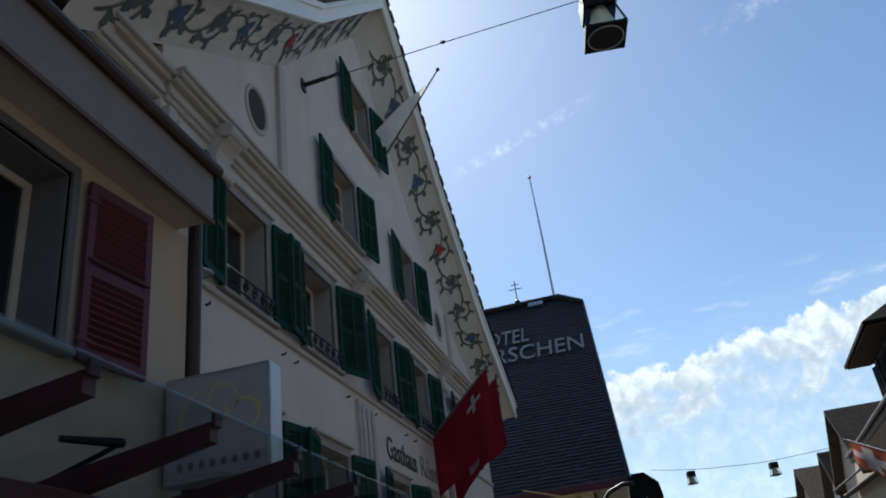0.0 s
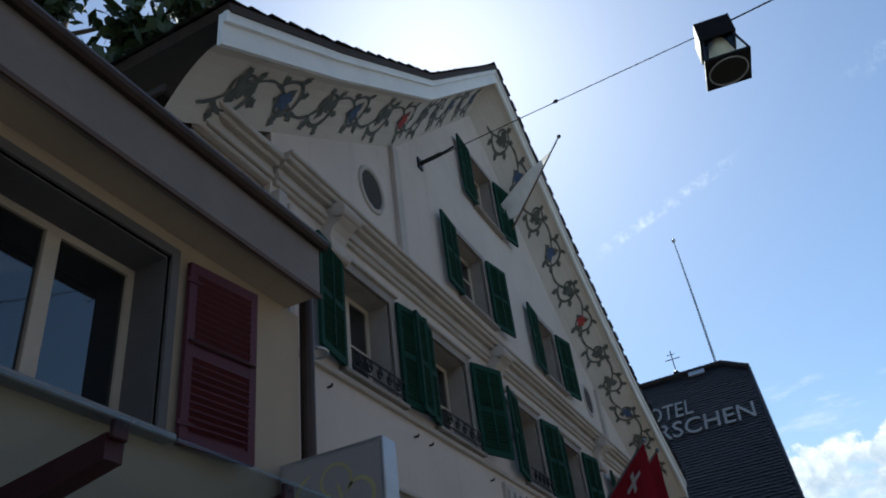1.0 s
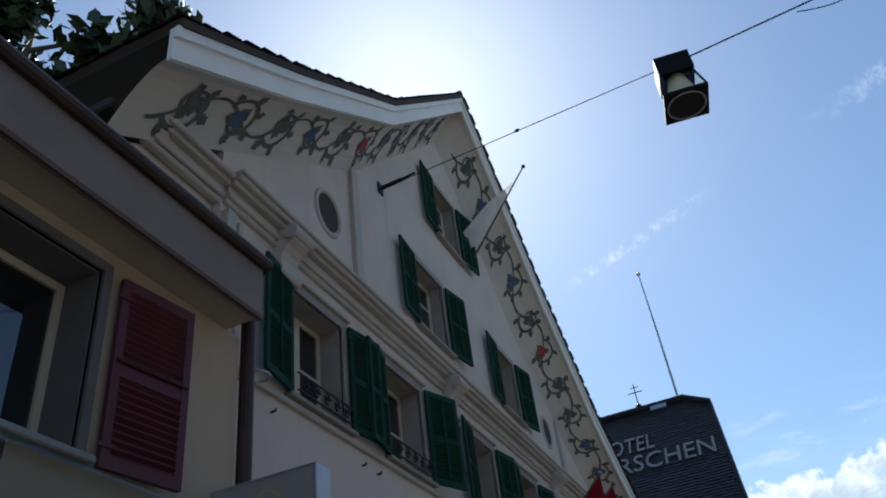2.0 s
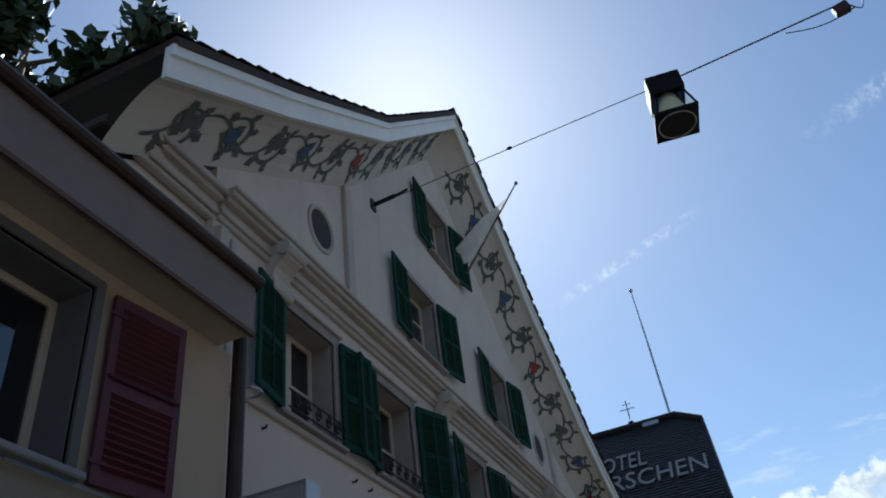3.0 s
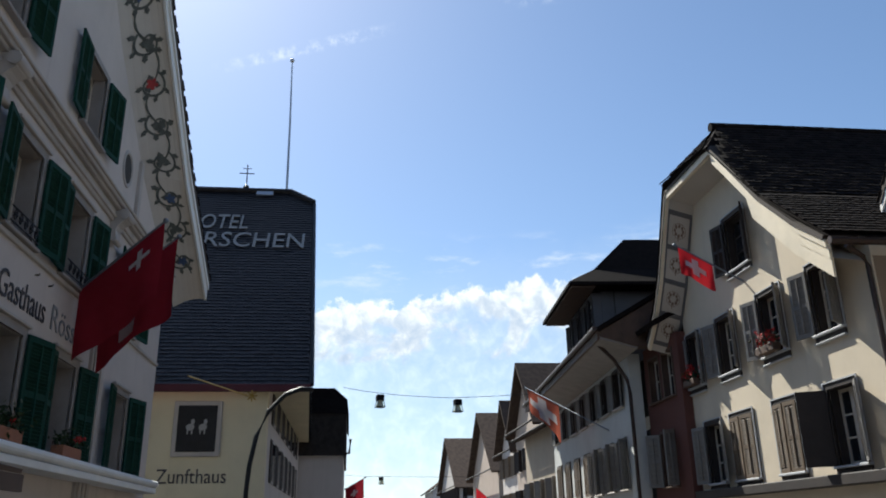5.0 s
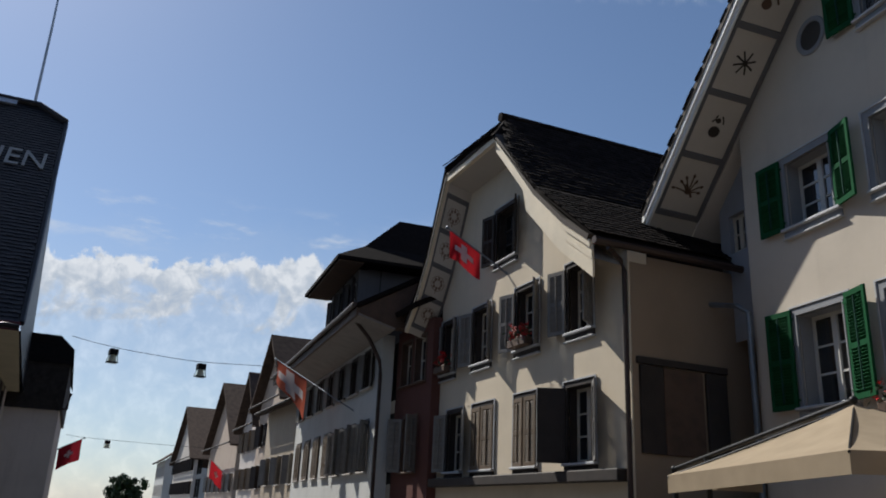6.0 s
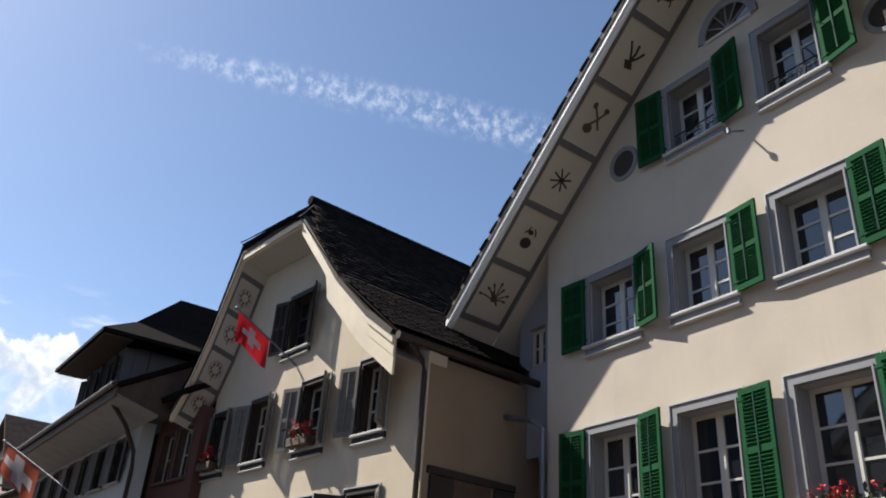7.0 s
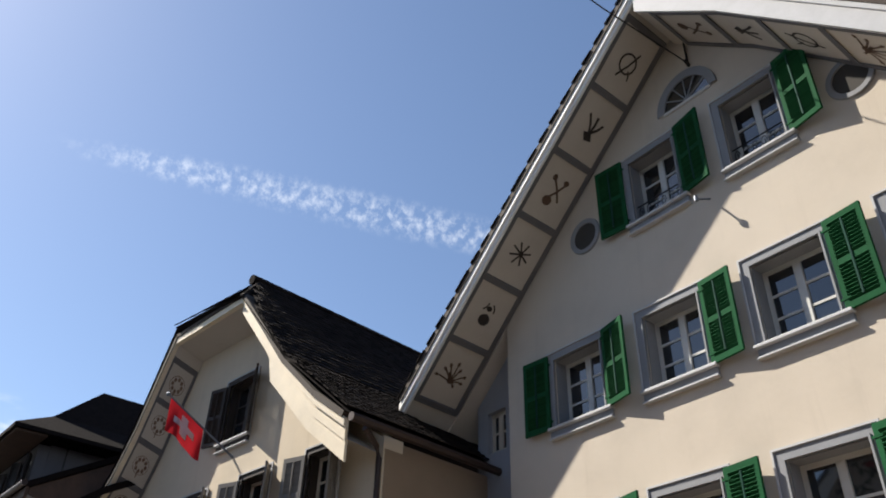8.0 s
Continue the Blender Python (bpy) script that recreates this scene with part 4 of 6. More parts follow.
# ---- right: half-hipped house ----
def build_half_hip():
    h = house_at("half_hipped_house", 8.7, 0, -90, "cream plastered house with half-hipped tiled roof and grey shutters", "house")
    prof = [(-21.29, 6.40), (-20.57, 7.06), (-19.96, 7.93), (-18.96, 9.89), (-16.31, 9.89), (-15.26, 8.73), (-14.44, 7.79), (-13.40, 6.86), (-12.57, 6.28)]
    Z2, Z1, ZA = (5.05, 6.33), (2.65, 4.02), (7.28, 8.52)
    row2 = [(-14.36, -13.62), (-16.40, -15.56), (-18.50, -17.70), (-20.30, -19.60)]
    row1 = [(-14.42, -13.60), (-16.38, -15.62), (-18.38, -17.46), (-19.80, -19.06)]
    att = [(-17.45, -16.55)]
    opens = [(a, c, *Z2) for a, c in row2] + [(a, c, *Z1) for a, c in row1] + [(a, c, *ZA) for a, c in att]
    wtop = [(u, z - 0.08) for u, z in prof]
    wall_part(h, "wall", "creamhalf", -20.5, -12.5, 0, [(-20.5, profile_at(wtop, -20.5)), *[p for p in wtop if -20.5 < p[0] < -12.5], (-12.5, profile_at(wtop, -12.5))], opens, 0, 0.4)
    for a, c in row2 + row1 + att:
        z = Z2 if (a, c) in row2 else Z1 if (a, c) in row1 else ZA
        window_part(h, a, c, *z, deep=0.18, frame="darkwood" if (a, c) in att else "framewood", trim="darkwood", trim_w=0.11, bars=2, sill="trim", curtain=(a, c) == row2[0], stepped="darkwood")
    for (a, c), (l, r) in zip(row2, ((166, 128), (164, 140), (165, 146), (166, 150))):
        shutters(h, a - 0.05, c + 0.05, Z2[0], Z2[1], 0.46, l, r, "grey", b=-0.06)
    shutters(h, -14.47, -13.55, *Z1, 0.46, None, 150, "grey", b=-0.06)
    shutters(h, -16.43, -15.57, *Z1, 0.42, 4, 4, "brown", b=-0.04)
    shutters(h, -15.60, -14.5, *Z1, 0.52, None, 60, "darkwood", b=-0.04, slats=False)
    shutters(h, -18.43, -17.41, *Z1, 0.50, 4, 4, "brown", b=-0.04)
    shutters(h, -19.85, -18.95, *Z1, 0.46, 165, 158, "grey", b=-0.06)
    shutters(h, -17.5, -16.5, *ZA, 0.44, 168, 150, "darkwood", b=-0.06)
    gable_roof(h, prof[:5], -0.70, -0.1, fascia="creamboard", fascia_h=0.15, drop=0.30, cove=False, seed=31, rows=False)
    gable_roof(h, prof[4:], -0.70, -0.1, fascia="creamboard", fascia_h=0.34, drop=0.36, cove=False, seed=31, rows=False)
    bm = bmesh.new()
    prism(bm, [(-15.05, 8.14), (-14.44, 7.46), (-13.40, 6.53), (-12.57, 5.95), (-12.57, 5.62), (-13.6, 6.38), (-14.9, 7.62)], -0.685, -0.64)
    part("bargeboard_apron", bm, "creamboard", h, "wide cream board under the eave")
    # side wall towards the lane, its brown plaster darkened for the lane's dim light
    bm = bmesh.new()
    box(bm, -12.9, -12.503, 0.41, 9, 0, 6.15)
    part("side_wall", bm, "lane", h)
    bm = bmesh.new()
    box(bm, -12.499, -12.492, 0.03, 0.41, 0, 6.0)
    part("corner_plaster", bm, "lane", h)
    # half hip and main slopes
    bm = bmesh.new()
    ridge = (-17.1, -0.05, 10.88)
    back = (-17.1, 11.0, 10.86)
    slab(bm, [(-19.01, -0.80, 10.18), (-16.21, -0.80, 9.91), (-17.05, 0.0, 10.94), (-17.15, 0.0, 10.94)], 0.12)
    bm.faces.new([bm.verts.new(p) for p in ((-16.32, -0.80, 9.89), (-14.44, -0.79, 7.93), (-14.44, 11, 7.93), back, ridge)])
    bm.faces.new([bm.verts.new(p) for p in ((-14.44, -0.79, 7.93), (-12.46, -0.79, 6.34), (-12.2, 11, 6.2), (-14.44, 11, 7.93))])
    bend = [(-19.05, 10.04), (-19.97, 8.08), (-20.58, 7.21), (-21.30, 6.54)]
    bm.faces.new([bm.verts.new(p) for p in ((-19.0, -0.78, 10.15), (-19.05, -0.78, 10.04), (-19.05, 11, 10.04), back, ridge)])
    for (ua, za), (uc, zc) in zip(bend, bend[1:]):
        bm.faces.new([bm.verts.new(p) for p in ((ua, -0.78, za), (uc, -0.78, zc), (uc, 11, zc), (ua, 11, za))])
    part("roof", bm, "tile", h, "dark brown tiled roof")
    for k, ((ua, za), (uc, zc)) in enumerate((((-17.1, 10.88), (-14.44, 7.93)), ((-14.44, 7.93), (-12.46, 6.34)))):
        L = math.hypot(uc - ua, za - zc)
        hip = (lambda u, w: u > 0.02 + max(0.0, (w - 1.6) * 0.30)) if k == 0 else None
        tiles_part(h, "roof_tiles", "tile", (uc, -0.81, zc + 0.07), (0, 1, 0), (ua - uc, 0, za - zc), 46, int(L / 0.16), 0.175, 0.16, "dark weathered clay roof tiles", seed=60 + k, inside=hip, stagger=0.15)
    hl = math.hypot(0.80, 0.9)
    tiles_part(h, "hip_tiles", "tile", (-19.01, -0.82, 10.195), (2.80, 0, -0.27), (0, 0.80, 0.9), 16, 7, 0.172, hl / 7, "dark weathered clay tiles on the half hip", seed=77,
               inside=lambda u, w: 1.85 * w / hl <= u + 0.05 and u + 0.12 <= 2.8 - 0.9 * w / hl)
    bm = bmesh.new()
    for k in range(30):
        tube(bm, [(-17.1, -0.2 + k * 0.36, 10.90), (-17.1, 0.2 + k * 0.36, 10.93)], [0.12, 0.10], 7)
    tagged(part("ridge_tiles", bm, "tile", h), kind="stuff")
    bm = bmesh.new()
    tube(bm, [(-12.2, -0.9, 6.15), (-12.2, 4.0, 6.15)], 0.07, 8)
    part("gutter", bm, "copper", h)
    bm = bmesh.new()
    tube(bm, [(-12.30, -0.55, 6.10), (-12.42, -0.20, 5.95), (-12.46, -0.11, 5.80), (-12.46, -0.10, 0.2)], 0.045, 10)
    part("downpipe", bm, "copper", h)
    for u0, u1, dep in ((0.15, 0.62, 0.06), (1.55, 2.0, 0.06)):
        bm = bmesh.new()
        box(bm, -12.49, -12.49 + dep, u0, u1, 2.75, 4.2, 0.008)
        part("side_shutter", bm, "darkwood", h)
    bm = bmesh.new()
    box(bm, -12.499, -12.47, 0.66, 1.5, 2.75, 4.2, 0.008)
    part("side_window", bm, "brownwood", h)
    bm = bmesh.new()
    box(bm, -12.50, -12.44, 0.1, 2.05, 4.22, 4.34, 0.01)
    part("lintel", bm, "darkwood", h)
    bm = bmesh.new()
    box(bm, -20.4, -12.6, -0.25, 0.0, 2.30, 2.50, 0.02)
    part("shop_beam", bm, "darkwood", h)
    return h


HALF = build_half_hip()


# ---- right: white eaves house, narrow red house and the row beyond ----
def build_white_house():
    h = house_at("eaves_house", 7.95, 22.8, -93.9, "white plastered house with a wide pale eave soffit", "house")
    # local u runs back towards the viewer; the house lies at negative u
    Z2, Z1 = (5.15, 6.25), (2.75, 4.15)
    us = [-1.6, -3.2, -4.9, -6.6, -8.4, -10.2, -12.0]
    opens = [(u - 0.45, u + 0.45, *z) for u in us for z in (Z2, Z1)]
    wall_part(h, "wall", "pale", -13.2, -0.2, 0, 6.52, opens, 0, 0.35)
    for u in us:
        for z in (Z2, Z1):
            window_part(h, u - 0.45, u + 0.45, *z, deep=0.16, frame="framewood", trim="darkwood", trim_w=0.08, bars=2, sill="trim")
            if z is Z2:
                shutters(h, u - 0.48, u + 0.48, *z, 0.32, 166, 160, "grey", slats=False)
            if z is Z1 and u > -5:
                shutters(h, u - 0.48, u + 0.48, *z, 0.40, 160, 135, "grey")
            elif z is Z1:
                shutters(h, u - 0.48, u + 0.48, *z, 0.46, 4, 4, "brown")
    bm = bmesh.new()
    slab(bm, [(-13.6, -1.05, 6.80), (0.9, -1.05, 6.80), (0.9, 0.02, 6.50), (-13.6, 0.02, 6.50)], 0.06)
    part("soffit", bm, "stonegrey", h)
    bm = bmesh.new()
    box(bm, -13.65, 0.95, -1.13, -1.06, 6.70, 6.95, 0.01)
    part("fascia", bm, "brownwood", h)
    bm = bmesh.new()
    a, c = ([bm.verts.new(p) for p in ((u, -1.05, 6.80), (u, 0.0, 6.50), (u, 5.0, 6.50), (u, 5.0, 10.4), (u, -1.05, 6.93))] for u in (0.55, 0.94))
    bm.faces.new(a)
    bm.faces.new(c[::-1])
    for i in range(5):
        bm.faces.new((a[i], c[i], c[(i + 1) % 5], a[(i + 1) % 5]))
    part("end_gable", bm, "brownwood", h)
    bm = bmesh.new()
    slab(bm, [(-13.7, -1.15, 7.04), (1.0, -1.15, 7.04), (1.0, 5.0, 10.6), (-13.7, 5.0, 10.6)], 0.12)
    part("roof", bm, "tile", h)
    bm = bmesh.new()
    tube(bm, [(-13.7, -1.2, 7.0), (1.0, -1.2, 7.0)], 0.07, 8)
    part("gutter", bm, "copper", h)
    bm = bmesh.new()
    tube(bm, [(0.0, -1.15, 6.95), (0.05, -1.0, 6.85), (0.1, -0.5, 6.3), (0.1, -0.15, 5.7), (0.1, -0.10, 5.3), (0.1, -0.10, 0.1)], 0.055, 10)
    part("downpipe", bm, "copper", h)
    # raised middle part with its own flared hipped roof
    # dormer front and sides coloured dark grey in place of the shadow on them
    wall_part(h, "dormer_wall", "darktrim", -8.4, -4.1, 7.0, 9.56, [(-8.0, -7.2, 8.15, 9.3), (-6.6, -5.8, 8.15, 9.3), (-5.2, -4.4, 8.15, 9.3)], 0.05, 0.3)
    for u in (-8.0, -6.6, -5.2):
        shutters(h, u, u + 0.8, 8.15, 9.3, 0.30, 160, 150, "darkwood", b=0.0, slats=False)
        window_part(h, u, u + 0.8, 8.15, 9.3, deep=0.12, frame="whiteframe", trim=None, bars=1, sill=False, b=0.05)
    bm = bmesh.new()
    box(bm, -8.4, -8.1, 0.36, 6, 7.0, 9.6)
    part("dormer_side_wall", bm, "darktrim", h)
    bm = bmesh.new()
    box(bm, -4.4, -4.1, 0.36, 6, 7.0, 9.6)
    part("dormer_side_wall", bm, "darktrim", h)
    bm = bmesh.new()
    e = [(-9.1, -0.9, 9.75), (-3.35, -0.9, 9.75), (-3.35, 7, 9.75), (-9.1, 7, 9.75)]
    k = [(-8.1, 0.20, 10.45), (-4.2, 0.20, 10.45), (-4.2, 6, 10.45), (-8.1, 6, 10.45)]
    r = [(-6.9, 1.7, 11.98), (-5.25, 1.7, 11.98), (-5.25, 5, 11.98), (-6.9, 5, 11.98)]
    for lo, hi in ((e, k), (k, r)):
        for i in range(4):
            j = (i + 1) % 4
            bm.faces.new([bm.verts.new(p) for p in (lo[i], lo[j], hi[j], hi[i])])
    bm.faces.new([bm.verts.new(p) for p in r])
    bm.faces.new([bm.verts.new((p[0], p[1], p[2] - 0.12)) for p in e])
    for i in range(4):
        j = (i + 1) % 4
        bm.faces.new([bm.verts.new(p) for p in (e[i], e[j], (e[j][0], e[j][1], 9.63), (e[i][0], e[i][1], 9.63))])
    bmesh.ops.remove_doubles(bm, verts=bm.verts, dist=0.001)
    part("dormer_roof", bm, "tile", h, "dark flared hipped roof")
    bm = bmesh.new()
    box(bm, -9.0, -3.45, -0.8, 0.04, 9.575, 9.625)
    part("dormer_soffit", bm, "brownwood", h)
    return h


build_white_house()


def build_narrow_house():
    h = house_at("narrow_house", 8.45, 0, -90, "narrow dark red plastered house between two larger ones", "house")
    opens = [(-22.6, -21.9, 5.0, 6.2), (-21.6, -20.9, 5.0, 6.2), (-22.2, -21.3, 2.7, 4.1)]
    wall_part(h, "wall", "redwall", -23.0, -20.45, 0, 6.6, opens, 0, 0.3)
    for o in opens:
        window_part(h, *o, deep=0.15, frame="framewood", trim="brownwood", trim_w=0.07, bars=1)
    shutters(h, -22.25, -21.25, 2.7, 4.1, 0.42, 140, 120, "grey")
    bm = bmesh.new()
    slab(bm, [(-23.2, -0.6, 6.9), (-20.4, -0.6, 6.9), (-20.4, 5, 9.8), (-23.2, 5, 9.8)], 0.14)
    part("roof", bm, "tile", h)
    return h


build_narrow_house()


def build_row_house(x, y0, y1, eave, ridge, mat, seed, gable=False, storeys=(2.7, 5.0), label=""):
    """A plain house of the far row; its facade looks at the street, x the facade's place."""
    h = tagged(house_at("row_house", x, y1, -90, label, "house"), group="row of houses along the street")
    w = y1 - y0
    n = max(2, int(w / 1.9))
    opens = []
    for z in storeys:
        if z + 1.3 < eave:
            opens += [((k + 0.5) * w / n - 0.42, (k + 0.5) * w / n + 0.42, z, z + 1.25) for k in range(n)]
    top = [(0, eave), (w / 2, ridge - 0.15), (w, eave)] if gable else eave
    wall_part(h, "wall", mat, 0, w, 0, top, opens, 0, 0.3)
    for o in opens:
        window_part(h, *o, deep=0.14, frame="framewood", trim="trim", trim_w=0.07, bars=1)
        if seed < 6:
            shutters(h, o[0] - 0.04, o[1] + 0.04, o[2], o[3], 0.38, 150, 140, ("brown", "grey", "darkwood")[seed % 3], slats=False)
    bm = bmesh.new()
    if gable:
        slab(bm, [(-0.4, -0.6, eave - 0.25), (-0.4, 8, eave - 0.25), (w / 2, 8, ridge), (w / 2, -0.6, ridge)][::-1], 0.15)
        slab(bm, [(w + 0.4, -0.6, eave - 0.25), (w / 2, -0.6, ridge), (w / 2, 8, ridge), (w + 0.4, 8, eave - 0.25)][::-1], 0.15)
    else:
        slab(bm, [(-0.2, -0.6, eave - 0.1), (w + 0.2, -0.6, eave - 0.1), (w + 0.2, 4.5, ridge), (-0.2, 4.5, ridge)], 0.15)
    part("roof", bm, "farroof", h)
    bm = bmesh.new()
    tube(bm, [(-0.2, -0.66, eave - 0.12), (w + 0.2, -0.66, eave - 0.12)], 0.06, 6)
    part("gutter", bm, "darkwood", h)
    # gable walls at the ends
    if not gable:
        for u in (0.0, w - 0.3):
            bm = bmesh.new()
            y = [(0.31, 0), (9, 0), (9, eave), (4.5, ridge - 0.15), (0.31, eave - 0.1)]
            a = [bm.verts.new((u, p, z)) for p, z in y]
            b = [bm.verts.new((u + 0.299, p, z)) for p, z in y]
            bm.faces.new(a)
            bm.faces.new(b[::-1])
            for i in range(5):
                bm.faces.new((a[i], b[i], b[(i + 1) % 5], a[(i + 1) % 5]))
            part("end_wall", bm, mat, h)
    return h


build_row_house(9.15, 36.2, 43.4, 6.3, 8.4, "ochre", 1, label="tan plastered house in the far row")
build_row_house(10.2, 43.6, 51.0, 7.4, 11.2, "pink", 2, gable=True, label="pale gabled house in the far row")
build_row_house(10.4, 51.2, 57.0, 6.6, 10.0, "cream", 3, gable=True, label="small white gabled house in the far row")
build_row_house(11.0, 62.0, 75.0, 6.2, 11.2, "pink", 4, gable=True, label="pinkish gabled house in the far row")
build_row_house(11.5, 88.0, 106.0, 6.4, 12.2, "trim", 5, gable=True, label="grey house with a high brown roof")
build_row_house(11.0, 112.0, 124.0, 7.0, 10.6, "pale", 6, label="pale house at the end of the row")
# unseen plain masses added behind and beside the viewer, toned to limit bounce light
build_row_house(10.3, -14.0, 3.0, 8.8, 12.0, "trim", 7, label="unseen plain house added to close the street side")
build_row_house(10.6, -34.0, -14.3, 9.0, 12.5, "trim", 8, label="unseen plain pale house added to close the street side")


def build_left_row(x, y0, y1, eave, ridge, mat, label):
    h = house_at("row_house", x, y0, 90, label, "house")
    w = y1 - y0
    n = int(w / 2.2)
    opens = [((k + 0.5) * w / n - 0.45, (k + 0.5) * w / n + 0.45, z, z + 1.3) for k in range(n) for z in (2.8, 5.4)]
    wall_part(h, "wall", mat, 0, w, 0, eave, opens, 0, 0.3)
    for o in opens:
        window_part(h, *o, deep=0.14, trim_w=0.07, bars=1)
    bm = bmesh.new()
    slab(bm, [(-0.2, -0.6, eave - 0.1), (w + 0.2, -0.6, eave - 0.1), (w + 0.2, 4.5, ridge), (-0.2, 4.5, ridge)], 0.15)
    part("roof", bm, "tile", h)


# unseen mass added to close the left side behind the viewer
build_left_row(-4.0, -30.0, -6.2, 8.0, 11.0, "cream", "unseen plain cream house added to close the street side")


# ---- painted ornament of the inn's eaves ----
def soffit_place(profile, b0, fascia_h, drop, cove, lift=0.008, inner=None):
    """Returns place(s, f): s metres along the eave from its left foot, f 0 at the board to 1 at the wall."""
    seg = [math.hypot(c[0] - a[0], c[1] - a[1]) for a, c in zip(profile, profile[1:])]
    run = np.concatenate([[0], np.cumsum(seg)])
    inner = inner or [(u, z - drop) for u, z in profile]

    def place(s, f):
        u, z, iu, iz = (float(np.interp(s, run, [p[i] for p in line])) for line in (profile, inner) for i in (0, 1))
        f = min(max(f, 0.0), 1.0)
        y = b0 + 0.05 + (0.0 - b0 - 0.05) * f
        g = f ** 1.7 if cove else f
        return (u + (iu - u) * f, y - 0.6 * lift, (z - fascia_h + 0.03) * (1 - g) + iz * g - lift)

    return place, run


def leaf_shape(bm, x, y, length, width, turn, place, aspect):
    c, s = math.cos(turn), math.sin(turn)
    outline = [(0, 0), (0.25, 0.42), (0.45, 0.30), (0.55, 0.5), (0.75, 0.22), (1.0, 0.05), (0.75, -0.18), (0.55, -0.45), (0.42, -0.22), (0.25, -0.36)]
    vs = []
    for a, b in outline:
        px, py = a * length, b * width
        vs.append(bm.verts.new(place(x + px * c - py * s, y + (px * s + py * c) * aspect)))
    bm.faces.new(vs)


def build_vine(h, profile, s0, s1, seed, mid=0.50):
    """A scrolling vine: a waving stem that throws a curl into each bay, with a flower or a leaf at its eye."""
    place, run = soffit_place(profile, -0.65, 0.40, 0.93, True, 0.012, INN_INNER)
    rng = random.Random(seed)
    n = int((s1 - s0) / 0.86)
    step = (s1 - s0) / n
    stem, wide = bmesh.new(), 0.95        # wide: metres across the cove
    wave = [(s0 + k * step / 16, mid + 0.21 * math.sin(k / 16 * math.pi + math.pi / 2)) for k in range(n * 16 + 1)]
    ribbon(stem, wave, [0.038 + 0.018 * math.sin(k * 0.7) ** 2 for k in range(len(wave))], place)
    for k in range(n):
        side = 1 if k % 2 == 0 else -1
        cx, cy = s0 + (k + 0.52) * step, mid - side * 0.02
        turn0, curl, m = (2.5 if side > 0 else -2.5), [], 30
        for q in range(m):
            a, rad = turn0 - side * q / m * 7.2, 0.32 * (1 - 0.72 * q / m)
            curl.append((cx + rad * math.cos(a), cy + rad * math.sin(a) / wide))
        ribbon(stem, curl, [0.062 - 0.022 * q / m for q in range(m)], place)
        for q in range(5):
            x, y = curl[1 + q * 4]
            out = math.atan2((y - cy) * wide, x - cx) + side * rng.uniform(-0.9, 0.3)
            leaf_shape(stem, x, y, rng.uniform(0.15, 0.22), rng.uniform(0.12, 0.17), out, lambda p, f: place(p, min(0.97, max(0.03, f))), 1 / wide)
        eye = (cx + 0.03 * side, cy)
        for q in range(3):
            leaf_shape(stem, eye[0], eye[1], rng.uniform(0.20, 0.26), 0.19, k + q * 2.1, place, 1 / wide)
        colour = ("vine", "vineblue", "vine", "vineblue", "vine", "vinered", "vine")[k % 7]
        flower = bmesh.new()
        near = lambda p, f: tuple(Vector(place(p, f)) + Vector((0, -0.004, -0.004)))
        disc(flower, eye[0], eye[1], 0.09, 0.09 / wide, near, 0, 10)
        for q in range(5):
            a = q * 1.257 + k
            leaf_shape(flower, eye[0] + 0.05 * math.cos(a), eye[1] + 0.05 * math.sin(a) / wide, 0.10, 0.12, a, near, 1 / wide)
        part("painted_flower", flower, colour, h)
    part("painted_vine", stem, "vine", h, "painted green scrolling vine")


_place, INN_RUN = soffit_place(INN_PROFILE, -0.65, 0.40, 0.93, True)
build_vine(INN, INN_PROFILE, 0.35, float(INN_RUN[3]) - 0.35, 4, 0.57)
build_vine(INN, INN_PROFILE, float(INN_RUN[3]) + 0.55, float(INN_RUN[-1]) - 0.9, 9)


